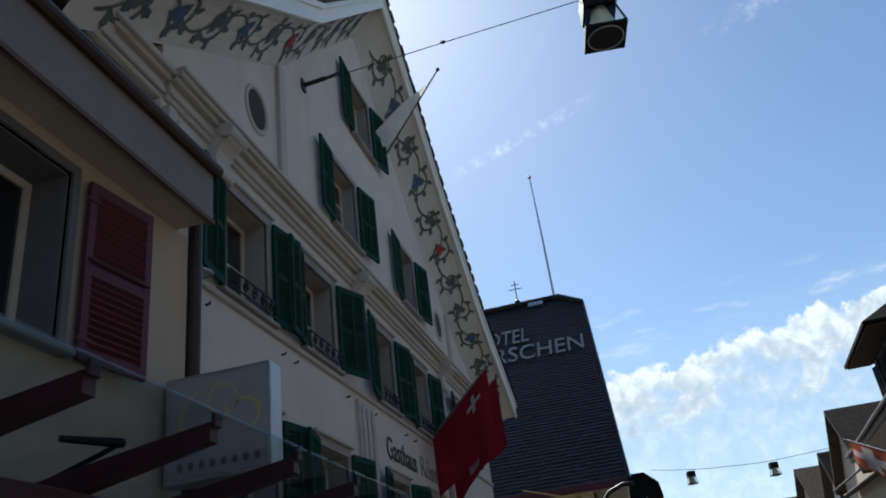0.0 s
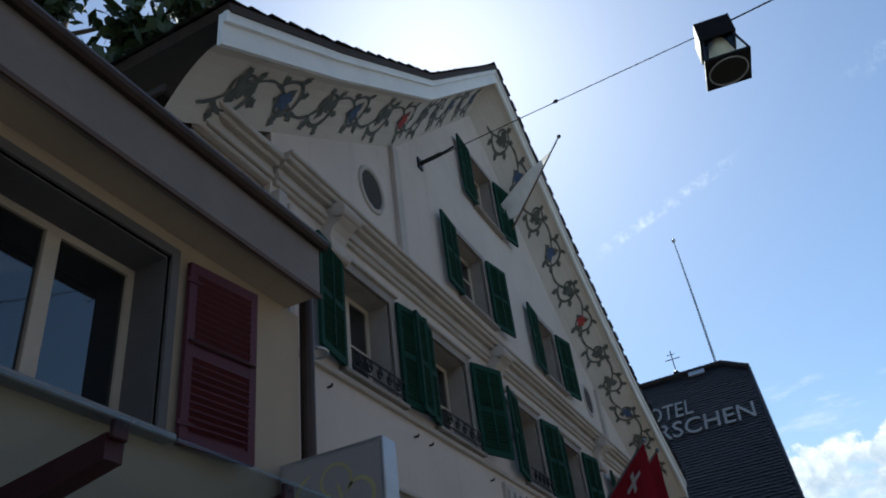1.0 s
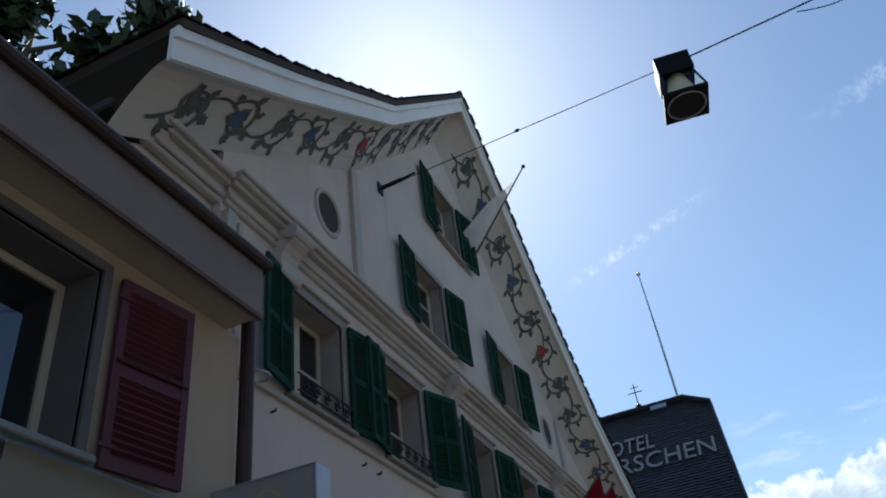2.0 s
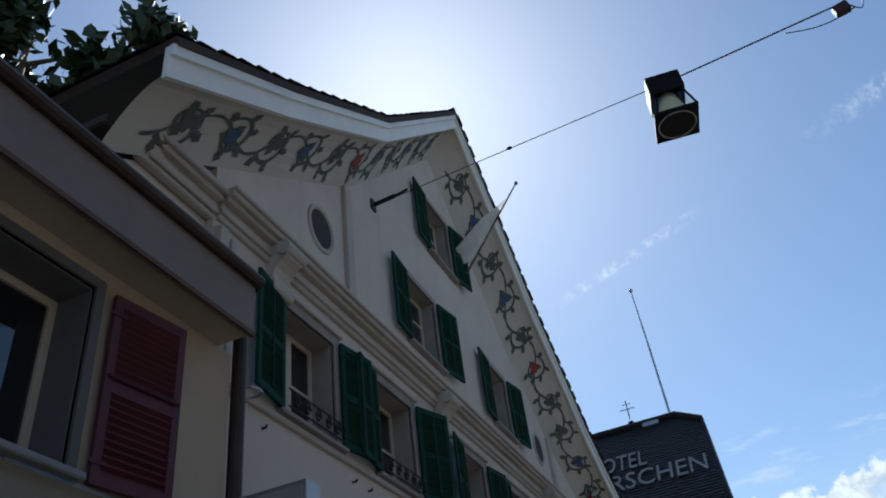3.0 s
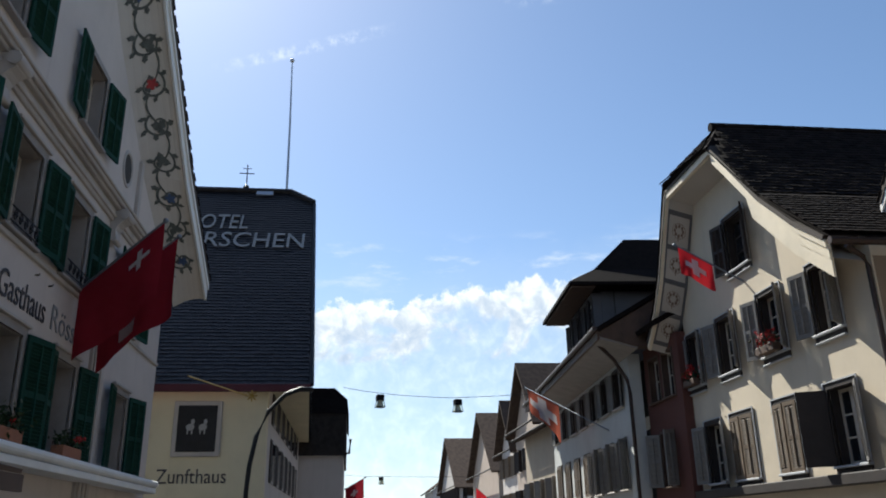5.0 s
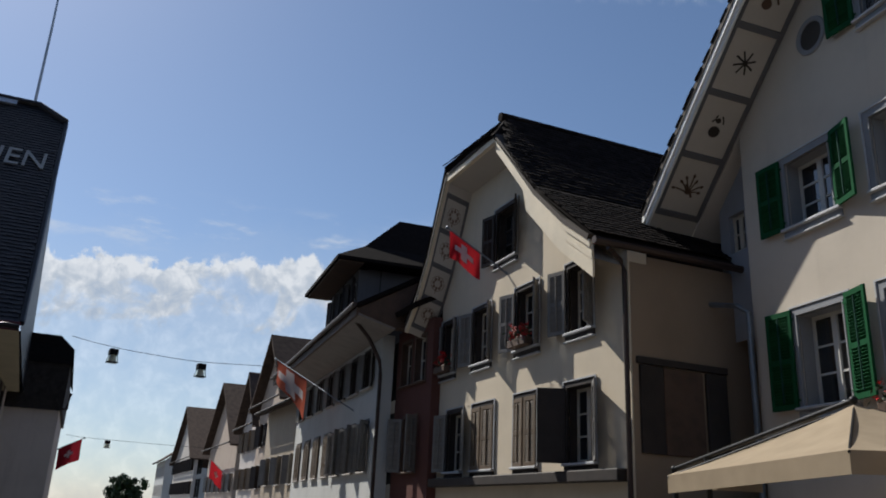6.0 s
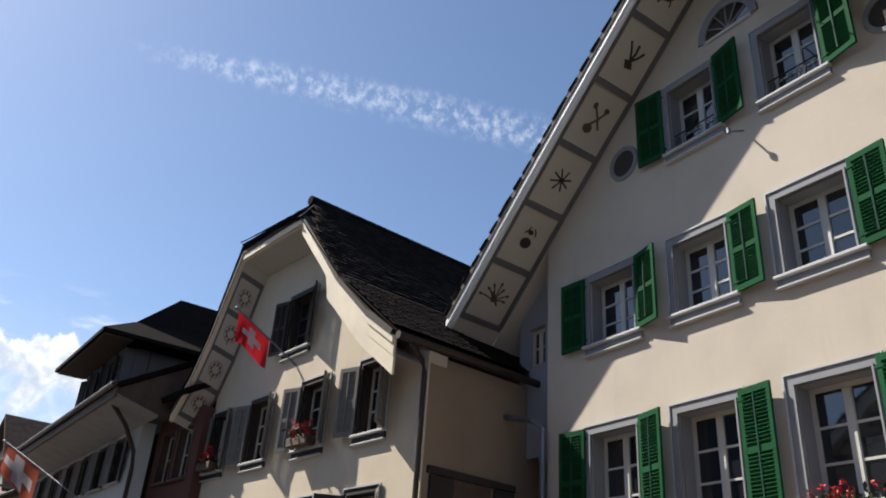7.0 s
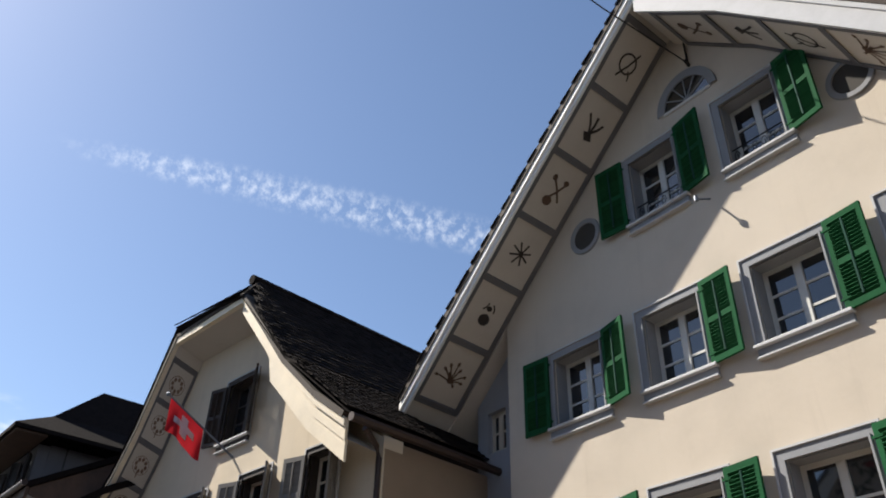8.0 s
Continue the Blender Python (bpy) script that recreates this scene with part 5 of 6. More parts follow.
# ---- painted panels of the gable house and the half-hipped house ----
def motif(bm, kind, s, place, size):
    """A small painted guild sign: strokes and blobs."""
    r = random.Random(kind * 7 + 1)
    q = size

    def stroke(a, b, w):
        ribbon(bm, [(s + a[0] * q, 0.5 + a[1] * q), (s + (a[0] + b[0]) / 2 * q, 0.5 + (a[1] + b[1]) / 2 * q + 0.02), (s + b[0] * q, 0.5 + b[1] * q)], w, place)

    if kind % 6 == 0:
        for k in range(7):
            a = -1.5 + k * 0.5 + r.uniform(-0.1, 0.1)
            far = r.uniform(0.75, 1.2)
            stroke((-0.55, -0.1), (-0.35 + far * math.cos(a), far * math.sin(a)), 0.03)
            leaf_shape(bm, s + q * (-0.4 + far * math.cos(a)), 0.5 + q * far * math.sin(a), 0.10, 0.08, a, place, 1.0)
        stroke((-0.9, 0.5), (0.1, -0.4), 0.045)
        disc(bm, s - 0.45 * q, 0.5, 0.07, 0.07, place)
    elif kind % 6 == 1:
        disc(bm, s - 0.4 * q, 0.5, 0.11, 0.12, place)
        disc(bm, s + 0.5 * q, 0.5, 0.05, 0.06, place)
        stroke((0.3, -0.5), (0.9, -0.2), 0.03)
        stroke((0.3, 0.5), (0.9, 0.2), 0.03)
    elif kind % 6 == 2:
        for a in (0.4, 1.2, 2.0, 2.7):
            stroke((-0.9 * math.cos(a), -0.9 * math.sin(a)), (0.9 * math.cos(a), 0.9 * math.sin(a)), 0.035)
    elif kind % 6 == 3:
        stroke((-0.9, -0.6), (0.9, 0.6), 0.04)
        stroke((-0.6, 0.6), (0.9, -0.6), 0.04)
        disc(bm, s - 0.8 * q, 0.5 - 0.3 * q, 0.09, 0.10, place)
        disc(bm, s + 0.9 * q, 0.5 + 0.5 * q, 0.05, 0.06, place)
        disc(bm, s + 0.9 * q, 0.5 - 0.6 * q, 0.06, 0.05, place)
    elif kind % 6 == 4:
        disc(bm, s - 0.6 * q, 0.5, 0.09, 0.13, place, 0.4, 4)
        stroke((-0.4, 0), (0.9, -0.7), 0.045)
        stroke((-0.4, 0), (0.9, 0.1), 0.05)
        stroke((-0.4, 0), (0.6, 0.8), 0.045)
    else:
        pts = [(s + 0.7 * q * math.cos(k * 0.42), 0.5 + 0.7 * q * math.sin(k * 0.42)) for k in range(16)]
        ribbon(bm, pts, 0.035, place)
        stroke((-1.1, -0.5), (1.0, 0.6), 0.035)
        stroke((-1.0, 0.6), (-0.4, 0.3), 0.03)


def rosette(bm, s, place):
    """A small faded flower of eight petals on a short stalk."""
    for k in range(8):
        a = k * math.pi / 4
        disc(bm, s + 0.13 * math.cos(a), 0.5 + 0.17 * math.sin(a), 0.05, 0.05, place, a, 7)
    ribbon(bm, [(s + 0.20 * math.cos(k * 0.4), 0.5 + 0.27 * math.sin(k * 0.4)) for k in range(17)], 0.016, place)
    ribbon(bm, [(s - 0.28, 0.5), (s - 0.14, 0.47)], 0.03, place)


def build_panels(h, profile, b0, fascia_h, drop, count, mat, s_from, s_to, seed, every=1):
    place, run = soffit_place(profile, b0, fascia_h, drop, False)
    wide = abs(b0) - 0.05
    step = (s_to - s_from) / count
    for k in range(count + 1):
        bm = bmesh.new()
        s = s_from + k * step
        a, c, d, e = (Vector(place(s - 0.055, 0.02)), Vector(place(s + 0.055, 0.02)), Vector(place(s + 0.055, 0.98)), Vector(place(s - 0.055, 0.98)))
        down = Vector((0, 0, -0.025))
        top, low = [bm.verts.new(v) for v in (a, c, d, e)], [bm.verts.new(v + down) for v in (a, c, d, e)]
        bm.faces.new(low)
        for i in range(4):
            bm.faces.new((top[i], top[(i + 1) % 4], low[(i + 1) % 4], low[i]))
        part("batten", bm, mat, h)
    for f0, f1 in ((0.90, 0.99), (0.02, 0.08)):
        bm = bmesh.new()
        ss = [s_from, *[float(r) for r in run if s_from < r < s_to], s_to]
        down, prev = Vector((0, 0, -0.022)), None
        for s in ss:
            a, d = Vector(place(s, f0)), Vector(place(s, f1))
            row = [bm.verts.new(v) for v in (a, d, d + down, a + down)]
            if prev:
                for i in range(4):
                    bm.faces.new((prev[i], prev[(i + 1) % 4], row[(i + 1) % 4], row[i]))
            prev = row
        part("batten", bm, mat, h, "long grey-painted soffit strip")
    for k in range(count):
        bm = bmesh.new()
        if every == 1:
            motif(bm, k + seed, s_from + (k + 0.5) * step, place, 0.24)
            part("painted_emblem", bm, "darkwood" if (k + seed) % 3 else "brownwood", h, "small painted guild emblem")
        else:
            rosette(bm, s_from + (k + 0.5) * step, place)
            part("painted_emblem", bm, "fadedpaint", h, "faded painted rosette")


build_panels(GABLE, GABLE_PROFILE[:5], -1.03, 0.24, 0.27, 6, "darktrim", 0.45, 7.75, 0)
build_panels(GABLE, GABLE_PROFILE[4:], -1.03, 0.50, 0.53, 6, "darktrim", 0.35, 6.8, 3)
HALF_PROFILE = [(-21.29, 6.40), (-20.57, 7.06), (-19.96, 7.93), (-18.96, 9.89)]
build_panels(HALF, HALF_PROFILE, -0.70, 0.15, 0.30, 4, "darktrim", 0.3, 3.95, 1, 6)


# ---- writing ----
def lettering(name, text, parent, mat, corner, along, up, width, height, thick=0.012, label=""):
    """Raised letters of the built-in font, fitted to width and height from their lower left corner."""
    cu = bpy.data.curves.new(name, "FONT")
    cu.body, cu.extrude, cu.resolution_u = text, 0.5, 3
    tmp = bpy.data.objects.new(name, cu)
    me = bpy.data.meshes.new_from_object(tmp)
    bpy.data.objects.remove(tmp)
    co = np.zeros(len(me.vertices) * 3)
    me.vertices.foreach_get("co", co)
    co = co.reshape(-1, 3)
    lo, hi = co.min(0), co.max(0)
    a, u = np.array(Vector(along).normalized()), np.array(Vector(up).normalized())
    n = np.cross(a, u)
    out = np.array(corner) + np.outer((co[:, 0] - lo[0]) / (hi[0] - lo[0]) * width, a) + np.outer((co[:, 1] - lo[1]) / (hi[1] - lo[1]) * height, u) + np.outer(co[:, 2] * 2 * thick / 2, n)
    me.vertices.foreach_set("co", out.ravel())
    me.update()
    me.materials.clear()
    me.materials.append(M[mat])
    ob = new(name, me)
    ob.parent = parent
    return tagged(ob, label)


lettering("inn_lettering", "Gasthaus", INN, "blackletter", (10.26, -0.012, 4.47), (1, 0, 0), (0, 0, 1), 1.58, 0.36, 0.008, "black painted inn name")
lettering("inn_lettering", "Rössli", INN, "greytrim", (12.10, -0.012, 4.47), (1, 0, 0), (0, 0, 1), 1.28, 0.36, 0.008, "faded painted inn name")
HR, HN = Vector((0, 6.6, 8.35)).normalized(), Vector((0, -8.35, 6.6)).normalized()


def on_hotel_roof(x, f, off=0.075):
    p = Vector((x, -0.35 + 6.6 * f, 5.38 + 8.35 * f)) + HN * off
    return tuple(p)


lettering("roof_lettering", "HOTEL", HOTEL, "letter", on_hotel_roof(4.12, 0.737), (1, 0, 0), HR, 2.10, 0.94, 0.02, "large cream letters on the roof")
lettering("roof_lettering", "HIRSCHEN", HOTEL, "letter", on_hotel_roof(4.02, 0.628), (1, 0, 0), HR, 4.18, 0.92, 0.02, "large cream letters on the roof")
lettering("wall_lettering", "Zunfthaus", HOTEL, "blackletter", (5.0, -0.012, 2.92), (1, 0, 0), (0, 0, 1), 1.75, 0.36, 0.008, "black painted house name")


# ---- roof furniture of the hotel ----
def build_hotel_details():
    bm = bmesh.new()
    p = Vector(on_hotel_roof(7.32, 1.0, 0.0))
    tube(bm, [p, p + Vector((-0.02, 0.1, 3.0)), p + Vector((-0.06, 0.1, 5.75))], [0.05, 0.04, 0.022], 8)
    r = bmesh.ops.create_uvsphere(bm, u_segments=8, v_segments=6, radius=0.09)
    for v in r["verts"]:
        v.co += p + Vector((-0.06, 0.1, 5.8))
    a = part("flag_mast", bm, "steel", HOTEL, "tall bare roof mast")
    bm = bmesh.new()
    q = Vector(on_hotel_roof(5.83, 1.0, 0.0))
    tube(bm, [q, q + Vector((0, 0, 1.1))], 0.022, 6)
    tube(bm, [q + Vector((-0.28, 0, 0.75)), q + Vector((0.28, 0, 0.75))], 0.018, 6)
    tube(bm, [q + Vector((-0.16, 0, 0.95)), q + Vector((0.16, 0, 0.95))], 0.014, 6)
    r = bmesh.ops.create_uvsphere(bm, u_segments=10, v_segments=7, radius=0.12)
    for v in r["verts"]:
        v.co += q + Vector((0, 0, 0.16))
    part("roof_cross", bm, "iron", HOTEL, "small iron ridge cross on a ball")
    bm = bmesh.new()
    c = [Vector(on_hotel_roof(x, f, 0.11)) for x, f in ((6.25, 0.965), (6.85, 0.965), (6.85, 0.995), (6.25, 0.995))]
    slab(bm, c, 0.06)
    part("skylight", bm, "steel", HOTEL, "small bright metal skylight")
    # ridge and hip caps
    bm = bmesh.new()
    for x0, f0, x1, f1, n in ((0.0, 1.0, 7.5, 1.0, 26), (7.5, 1.0, 8.36, 0.93, 5)):
        for k in range(n):
            a, b = Vector(on_hotel_roof(x0 + (x1 - x0) * k / n, f0 + (f1 - f0) * k / n, 0.04)), Vector(on_hotel_roof(x0 + (x1 - x0) * (k + 1.12) / n, f0 + (f1 - f0) * (k + 1.12) / n, 0.07))
            tube(bm, [a, b], [0.12, 0.10], 7)
    tagged(part("ridge_tiles", bm, "slate", HOTEL), kind="stuff")
    # side facade windows
    for k in range(6):
        for z in (3.0, 4.55):
            y = 1.6 + k * 1.9
            bm = bmesh.new()
            box(bm, 7.66, 7.73, y, y + 0.85, z, z + 1.15, 0.01)
            w = part("side_window", bm, "trim", HOTEL)
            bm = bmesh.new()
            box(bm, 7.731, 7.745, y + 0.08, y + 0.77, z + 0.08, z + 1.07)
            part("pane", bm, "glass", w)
            for d in (-0.42, 0.87):
                bm = bmesh.new()
                box(bm, 7.705, 7.745, y + d, y + d + 0.40, z, z + 1.15, 0.008)
                part("shutter", bm, "darkwood", w)
    # painted beast on the sign panel, reduced to a plain shape
    bm = bmesh.new()
    for dx in (-0.16, 0.16):
        disc(bm, 5.93 + dx, 4.32, 0.11, 0.09, lambda a, b: (a, -0.134, b), 0.2)
        disc(bm, 5.93 + dx + 0.06, 4.46, 0.05, 0.07, lambda a, b: (a, -0.136, b))
        for k in (-0.06, 0.05):
            ribbon(bm, [(5.93 + dx + k, 4.27), (5.93 + dx + k, 4.14)], 0.035, lambda a, b: (a, -0.138, b))
    part("sign_figure", bm, "letter", HOTEL, "pale painted shapes on a dark sign")


build_hotel_details()


# ---- house behind the hotel ----
def build_tower_house():
    h = house_at("slate_house", -2.3, 36, 0, "dark tile-hung house standing out into the street", "house")
    bm = bmesh.new()
    box(bm, -5, 2.0, 0, 9, 4.85, 6.6)
    part("upper_wall", bm, "slatewall", h)
    bm = bmesh.new()
    box(bm, -5, 1.9, 0.15, 9, 0, 4.849)
    part("lower_wall", bm, "cream", h)
    bm = bmesh.new()
    a = [(-5, -0.1, 6.6), (2.1, -0.1, 6.6), (2.1, 9, 6.6), (-5, 9, 6.6)]
    for f in (((-5, -0.1, 6.6), (2.1, -0.1, 6.6), (2.02, 0.5, 7.3), (1.45, 0.8, 7.85), (-5, 0.8, 7.85)),
              ((2.1, -0.1, 6.6), (2.1, 9, 6.6), (1.45, 9, 7.85), (1.45, 0.8, 7.85), (2.02, 0.5, 7.3)),
              ((-5, 0.8, 7.85), (1.45, 0.8, 7.85), (1.45, 9, 7.85), (-5, 9, 7.85))):
        bm.faces.new([bm.verts.new(p) for p in f])
    part("roof", bm, "tile", h)
    bm = bmesh.new()
    tube(bm, [(2.0, -0.15, 4.9), (2.15, -0.2, 4.9), (2.2, -0.2, 5.5)], 0.06, 8)
    part("gutter", bm, "copper", h)
    tiles_part(h, "hung_tiles", "slatewall", (-1.0, -0.02, 4.85), (1, 0, 0), (0, 0.02, 1), 17, 11, 0.17, 0.16, "tile-hung wall face", seed=41)


build_tower_house()


# ---- lamps and wires over the street ----
def build_lantern(size, loc, turn, label):
    h = tagged(new("hanging_lantern"), label, "street lamp", "hanging street lanterns")
    h.matrix_basis = pose(*loc, 0, 0, turn)
    k = size
    corners = ((-1, -1), (1, -1), (1, 1), (-1, 1))
    bm = bmesh.new()
    vs = []
    for z, r in ((0.0, 0.27), (-0.03, 0.31), (-0.46, 0.315), (-0.48, 0.30), (-0.46, 0.28), (-0.10, 0.27)):
        vs.append([bm.verts.new((sx * r * k, sy * r * k, z * k)) for sx, sy in corners])
    for a, b in zip(vs, vs[1:]):
        for i in range(4):
            bm.faces.new((a[i], a[(i + 1) % 4], b[(i + 1) % 4], b[i]))
    bm.faces.new(vs[0])
    bm.faces.new(vs[-1][::-1])
    part("hood", bm, "blacksheet", h, "square black sheet-metal hood")
    for sx, sy in corners:
        bm = bmesh.new()
        tube(bm, [(sx * 0.25 * k, sy * 0.25 * k, -0.40 * k), (sx * 0.37 * k, sy * 0.37 * k, -1.0 * k)], 0.02 * k, 6)
        part("corner_bar", bm, "iron", h)
    for i, (sx, sy) in enumerate(((0, -1), (1, 0), (0, 1), (-1, 0))):
        bm = bmesh.new()
        tx, ty = (1, 0) if sx == 0 else (0, 1)
        q = [(sx * 0.25 * k + d * tx * 0.24 * k, sy * 0.25 * k + d * ty * 0.24 * k, -0.42 * k) for d in (-1, 1)]
        q += [(sx * 0.365 * k + d * tx * 0.36 * k, sy * 0.365 * k + d * ty * 0.36 * k, -0.98 * k) for d in (1, -1)]
        bm.faces.new([bm.verts.new(p) for p in q])
        part("glass_side", bm, "lampglass", h)
    bm = bmesh.new()
    low, n = [], 24
    for z, r in ((-1.0, 0.39), (-1.05, 0.39)):
        low.append([bm.verts.new((sx * r * k, sy * r * k, z * k)) for sx, sy in corners])
    bm.faces.new(low[0])
    bm.faces.new(low[1][::-1])
    for i in range(4):
        bm.faces.new((low[0][i], low[0][(i + 1) % 4], low[1][(i + 1) % 4], low[1][i]))
    plate = part("base_plate", bm, "blacksheet", h)
    bm = bmesh.new()
    rings = [[bm.verts.new((r * k * math.cos(a * 2 * math.pi / n), r * k * math.sin(a * 2 * math.pi / n), z * k)) for a in range(n)] for r, z in ((0.345, -1.052), (0.345, -1.075), (0.325, -1.075), (0.32, -1.054))]
    for a, b in zip(rings, rings[1:]):
        for i in range(n):
            bm.faces.new((a[i], a[(i + 1) % n], b[(i + 1) % n], b[i]))
    part("lens_ring", bm, "steel", plate)
    bm = bmesh.new()
    bm.faces.new([bm.verts.new((0.318 * k * math.cos(a * 2 * math.pi / n), 0.318 * k * math.sin(a * 2 * math.pi / n), -1.058 * k)) for a in range(n)])
    part("lens", bm, "dark", plate)
    bm = bmesh.new()
    bmesh.ops.create_cone(bm, segments=20, radius1=0.31 * k, radius2=0.15 * k, depth=0.62 * k, cap_ends=False)
    for v in bm.verts:
        v.co.z -= 0.68 * k
    part("reflector", bm, "reflector", h, "lamp reflector with its gleam painted pale gold", smooth=True)
    bm = bmesh.new()
    tube(bm, [(0, 0, 0), (0, 0, 0.06 * k)], 0.03 * k, 6)
    part("clamp", bm, "iron", h)
    return h


def wire(name, pts, r, label, sag=0.0, mat="iron"):
    bm = bmesh.new()
    out = []
    for a, b in zip(pts, pts[1:]):
        a, b = Vector(a), Vector(b)
        for k in range(10):
            f = k / 10
            p = a.lerp(b, f)
            p.z -= sag * 4 * f * (1 - f)
            out.append(p)
    out.append(Vector(pts[-1]))
    tube(bm, out, r, 6)
    return tagged(finish(name, bm, mat), label, "cable", "wires over the street")


LAMP_TOP = (0.22, 7.70, 10.00)
build_lantern(0.76, (0.22, 7.70, 10.00), 8, "black square street lantern hung on a wire")
wire("span_wire", [(-4.30, 7.66, 9.80), (-2.1, 7.72, 9.94), LAMP_TOP], 0.007, "thin steel wire spanning the street")
wire("span_wire", [LAMP_TOP, (2.65, 7.62, 10.10), (5.4, 7.56, 10.78), (8.0, 7.42, 11.2), (10.02, 7.20, 11.48)], 0.012, "thin steel wire spanning the street")


def build_wire_box():
    h = tagged(new("junction_box"), "small red-brown cable box clipped to the span wire", "junction box")
    h.matrix_basis = pose(2.68, 7.62, 10.06, 0, -8, 0)
    bm = bmesh.new()
    box(bm, -0.10, 0.10, -0.06, 0.06, -0.14, 0.02, 0.015)
    part("housing", bm, "redsteel", h)
    for a, c, dip in ((-0.75, 0.12, 0.10), (0.08, 0.30, 0.22)):
        bm = bmesh.new()
        tube(bm, [(a + (c - a) * q / 12, -0.03, -0.02 + (-0.14 if a < 0 else 0.04) * q / 12 - dip * math.sin(math.pi * q / 12)) for q in range(13)], 0.008, 6)
        part("cable_loop", bm, "iron", h)


build_wire_box()
bm = bmesh.new()
bmesh.ops.create_uvsphere(bm, u_segments=8, v_segments=6, radius=0.028)
for v in bm.verts:
    v.co = Vector((v.co.x * 1.6 - 2.12, v.co.y + 7.72, v.co.z + 9.95))
tagged(finish("wire_insulator", bm, "iron"), "small dark insulator on the span wire", "insulator")
bm = bmesh.new()
tube(bm, [(-4.40, 7.62, 9.78), (-4.02, 7.66, 9.84)], 0.035, 8)
tube(bm, [(-4.02, 7.66, 9.84), (-3.80, 7.67, 9.88)], 0.02, 8)
box(bm, -4.41, -4.37, 7.55, 7.69, 9.68, 9.88)
tagged(finish("wire_anchor", bm, "iron"), "iron wall anchor holding the span wire", "anchor")
bm = bmesh.new()
tube(bm, [(10.10, 7.19, 11.44), (9.98, 7.20, 11.50)], 0.03, 8)
tube(bm, [(10.06, 7.19, 11.44), (10.04, 7.19, 12.2)], 0.018, 8)
tagged(finish("wire_anchor", bm, "iron"), "iron wall anchor under the gable", "anchor")
for x, z in ((1.15, 7.42), (4.60, 7.22)):
    build_lantern(0.52, (x, 36, z), 10, "small street lantern hung over the far street")
wire("span_wire", [(-0.45, 36, 7.75), (1.15, 36, 7.50), (2.9, 36, 7.36), (4.60, 36, 7.30), (9.0, 36, 7.55)], 0.012, "span wire with two lanterns in the far street", 0.02)
build_lantern(0.55, (2.5, 70, 6.1), 10, "small street lantern far down the street")
wire("span_wire", [(-0.5, 70, 6.3), (2.5, 70, 6.15), (11.05, 70, 6.1)], 0.014, "span wire in the far street", 0.05)


# ---- flags ----
def build_flag(base, tip, w, hgt, mat, cross, label, drop=0.0, seed=0, hang=0.0, start=0.12, lean=(0, 0, 0), taper=0.0, arm=(0.18, 0.06)):
    """A flag on a pole: the cloth is sewn along the pole's outer part and falls in folds."""
    h = tagged(new("flag"), label, "flag", "flags over the street")
    base, tip = Vector(base), Vector(tip)
    bm = bmesh.new()
    tube(bm, [base, tip], [0.024, 0.016], 8)
    r = bmesh.ops.create_uvsphere(bm, u_segments=8, v_segments=6, radius=0.045)
    for v in r["verts"]:
        v.co += tip
    part("flagpole", bm, "zinc" if cross != "none" else "brownwood", h)
    d = (tip - base).normalized()
    n = 18
    rng = random.Random(seed)
    ph = rng.uniform(0, 6)
    side = d.cross(Vector((0, 0, 1))).normalized()
    down = (Vector((0, 0, -1)) + Vector(lean)).normalized()

    def cloth_at(a, b):
        p = tip - d * (start + a * w)
        fold = math.sin(a * 7.5 + ph + b * 1.5) * 0.09 * b + math.sin(a * 15 + ph) * 0.03 * b
        gather = hang * b * (0.5 - a) * w
        return p + down * (b * hgt * (1 - taper * (1 - a))) + side * fold + d * (-gather)

    bm = bmesh.new()
    g = [[bm.verts.new(cloth_at(i / n, j / n)) for i in range(n + 1)] for j in range(n + 1)]
    for j in range(n):
        for i in range(n):
            bm.faces.new((g[j][i], g[j][i + 1], g[j + 1][i + 1], g[j + 1][i]))
    c = part("flag_cloth", bm, mat, h, smooth=True)
    if cross != "none":
        (cx, cy), (l, t) = cross, arm
        for sgn in (1, -1):
            bm = bmesh.new()
            for (a0, a1, b0, b1) in ((cx - t, cx + t, cy - l, cy - t), (cx - t, cx + t, cy - t, cy + t), (cx - t, cx + t, cy + t, cy + l),
                                     (cx - l, cx - t, cy - t, cy + t), (cx + t, cx + l, cy - t, cy + t)):
                m = 4
                gg = [[bm.verts.new(cloth_at(a0 + (a1 - a0) * i / m, b0 + (b1 - b0) * j / m) + side * 0.012 * sgn) for i in range(m + 1)] for j in range(m + 1)]
                for j in range(m):
                    for i in range(m):
                        bm.faces.new((gg[j][i], gg[j][i + 1], gg[j + 1][i + 1], gg[j + 1][i]))
            bmesh.ops.remove_doubles(bm, verts=bm.verts, dist=0.0005)
            part("white_cross", bm, "flagwhite", c)
    return h


build_flag((-4.38, 12.95, 5.28), (-3.02, 12.4, 6.28), 1.70, 1.16, "flagredshade", (0.27, 0.28), "large red flag with a small white cross on an inn wall", seed=2, hang=0.05, start=0.02, lean=(0.02, 0.10, 0), arm=(0.13, 0.03))
build_flag((-4.38, 13.75, 5.35), (-3.0, 13.3, 6.35), 1.60, 1.30, "flagredshade", (0.55, 0.80), "red flag with a white patch behind another flag", seed=12, hang=0.05, start=0.02, arm=(0.10, 0.09))
build_flag((-4.38, 11.3, 10.45), (-3.08, 12.2, 13.15), 1.95, 1.7, "flagwhite", "none", "limp white flag on a slanting pole", seed=5, hang=0.0, start=0.45, lean=(-0.5, -0.65, 0.4), taper=0.85)
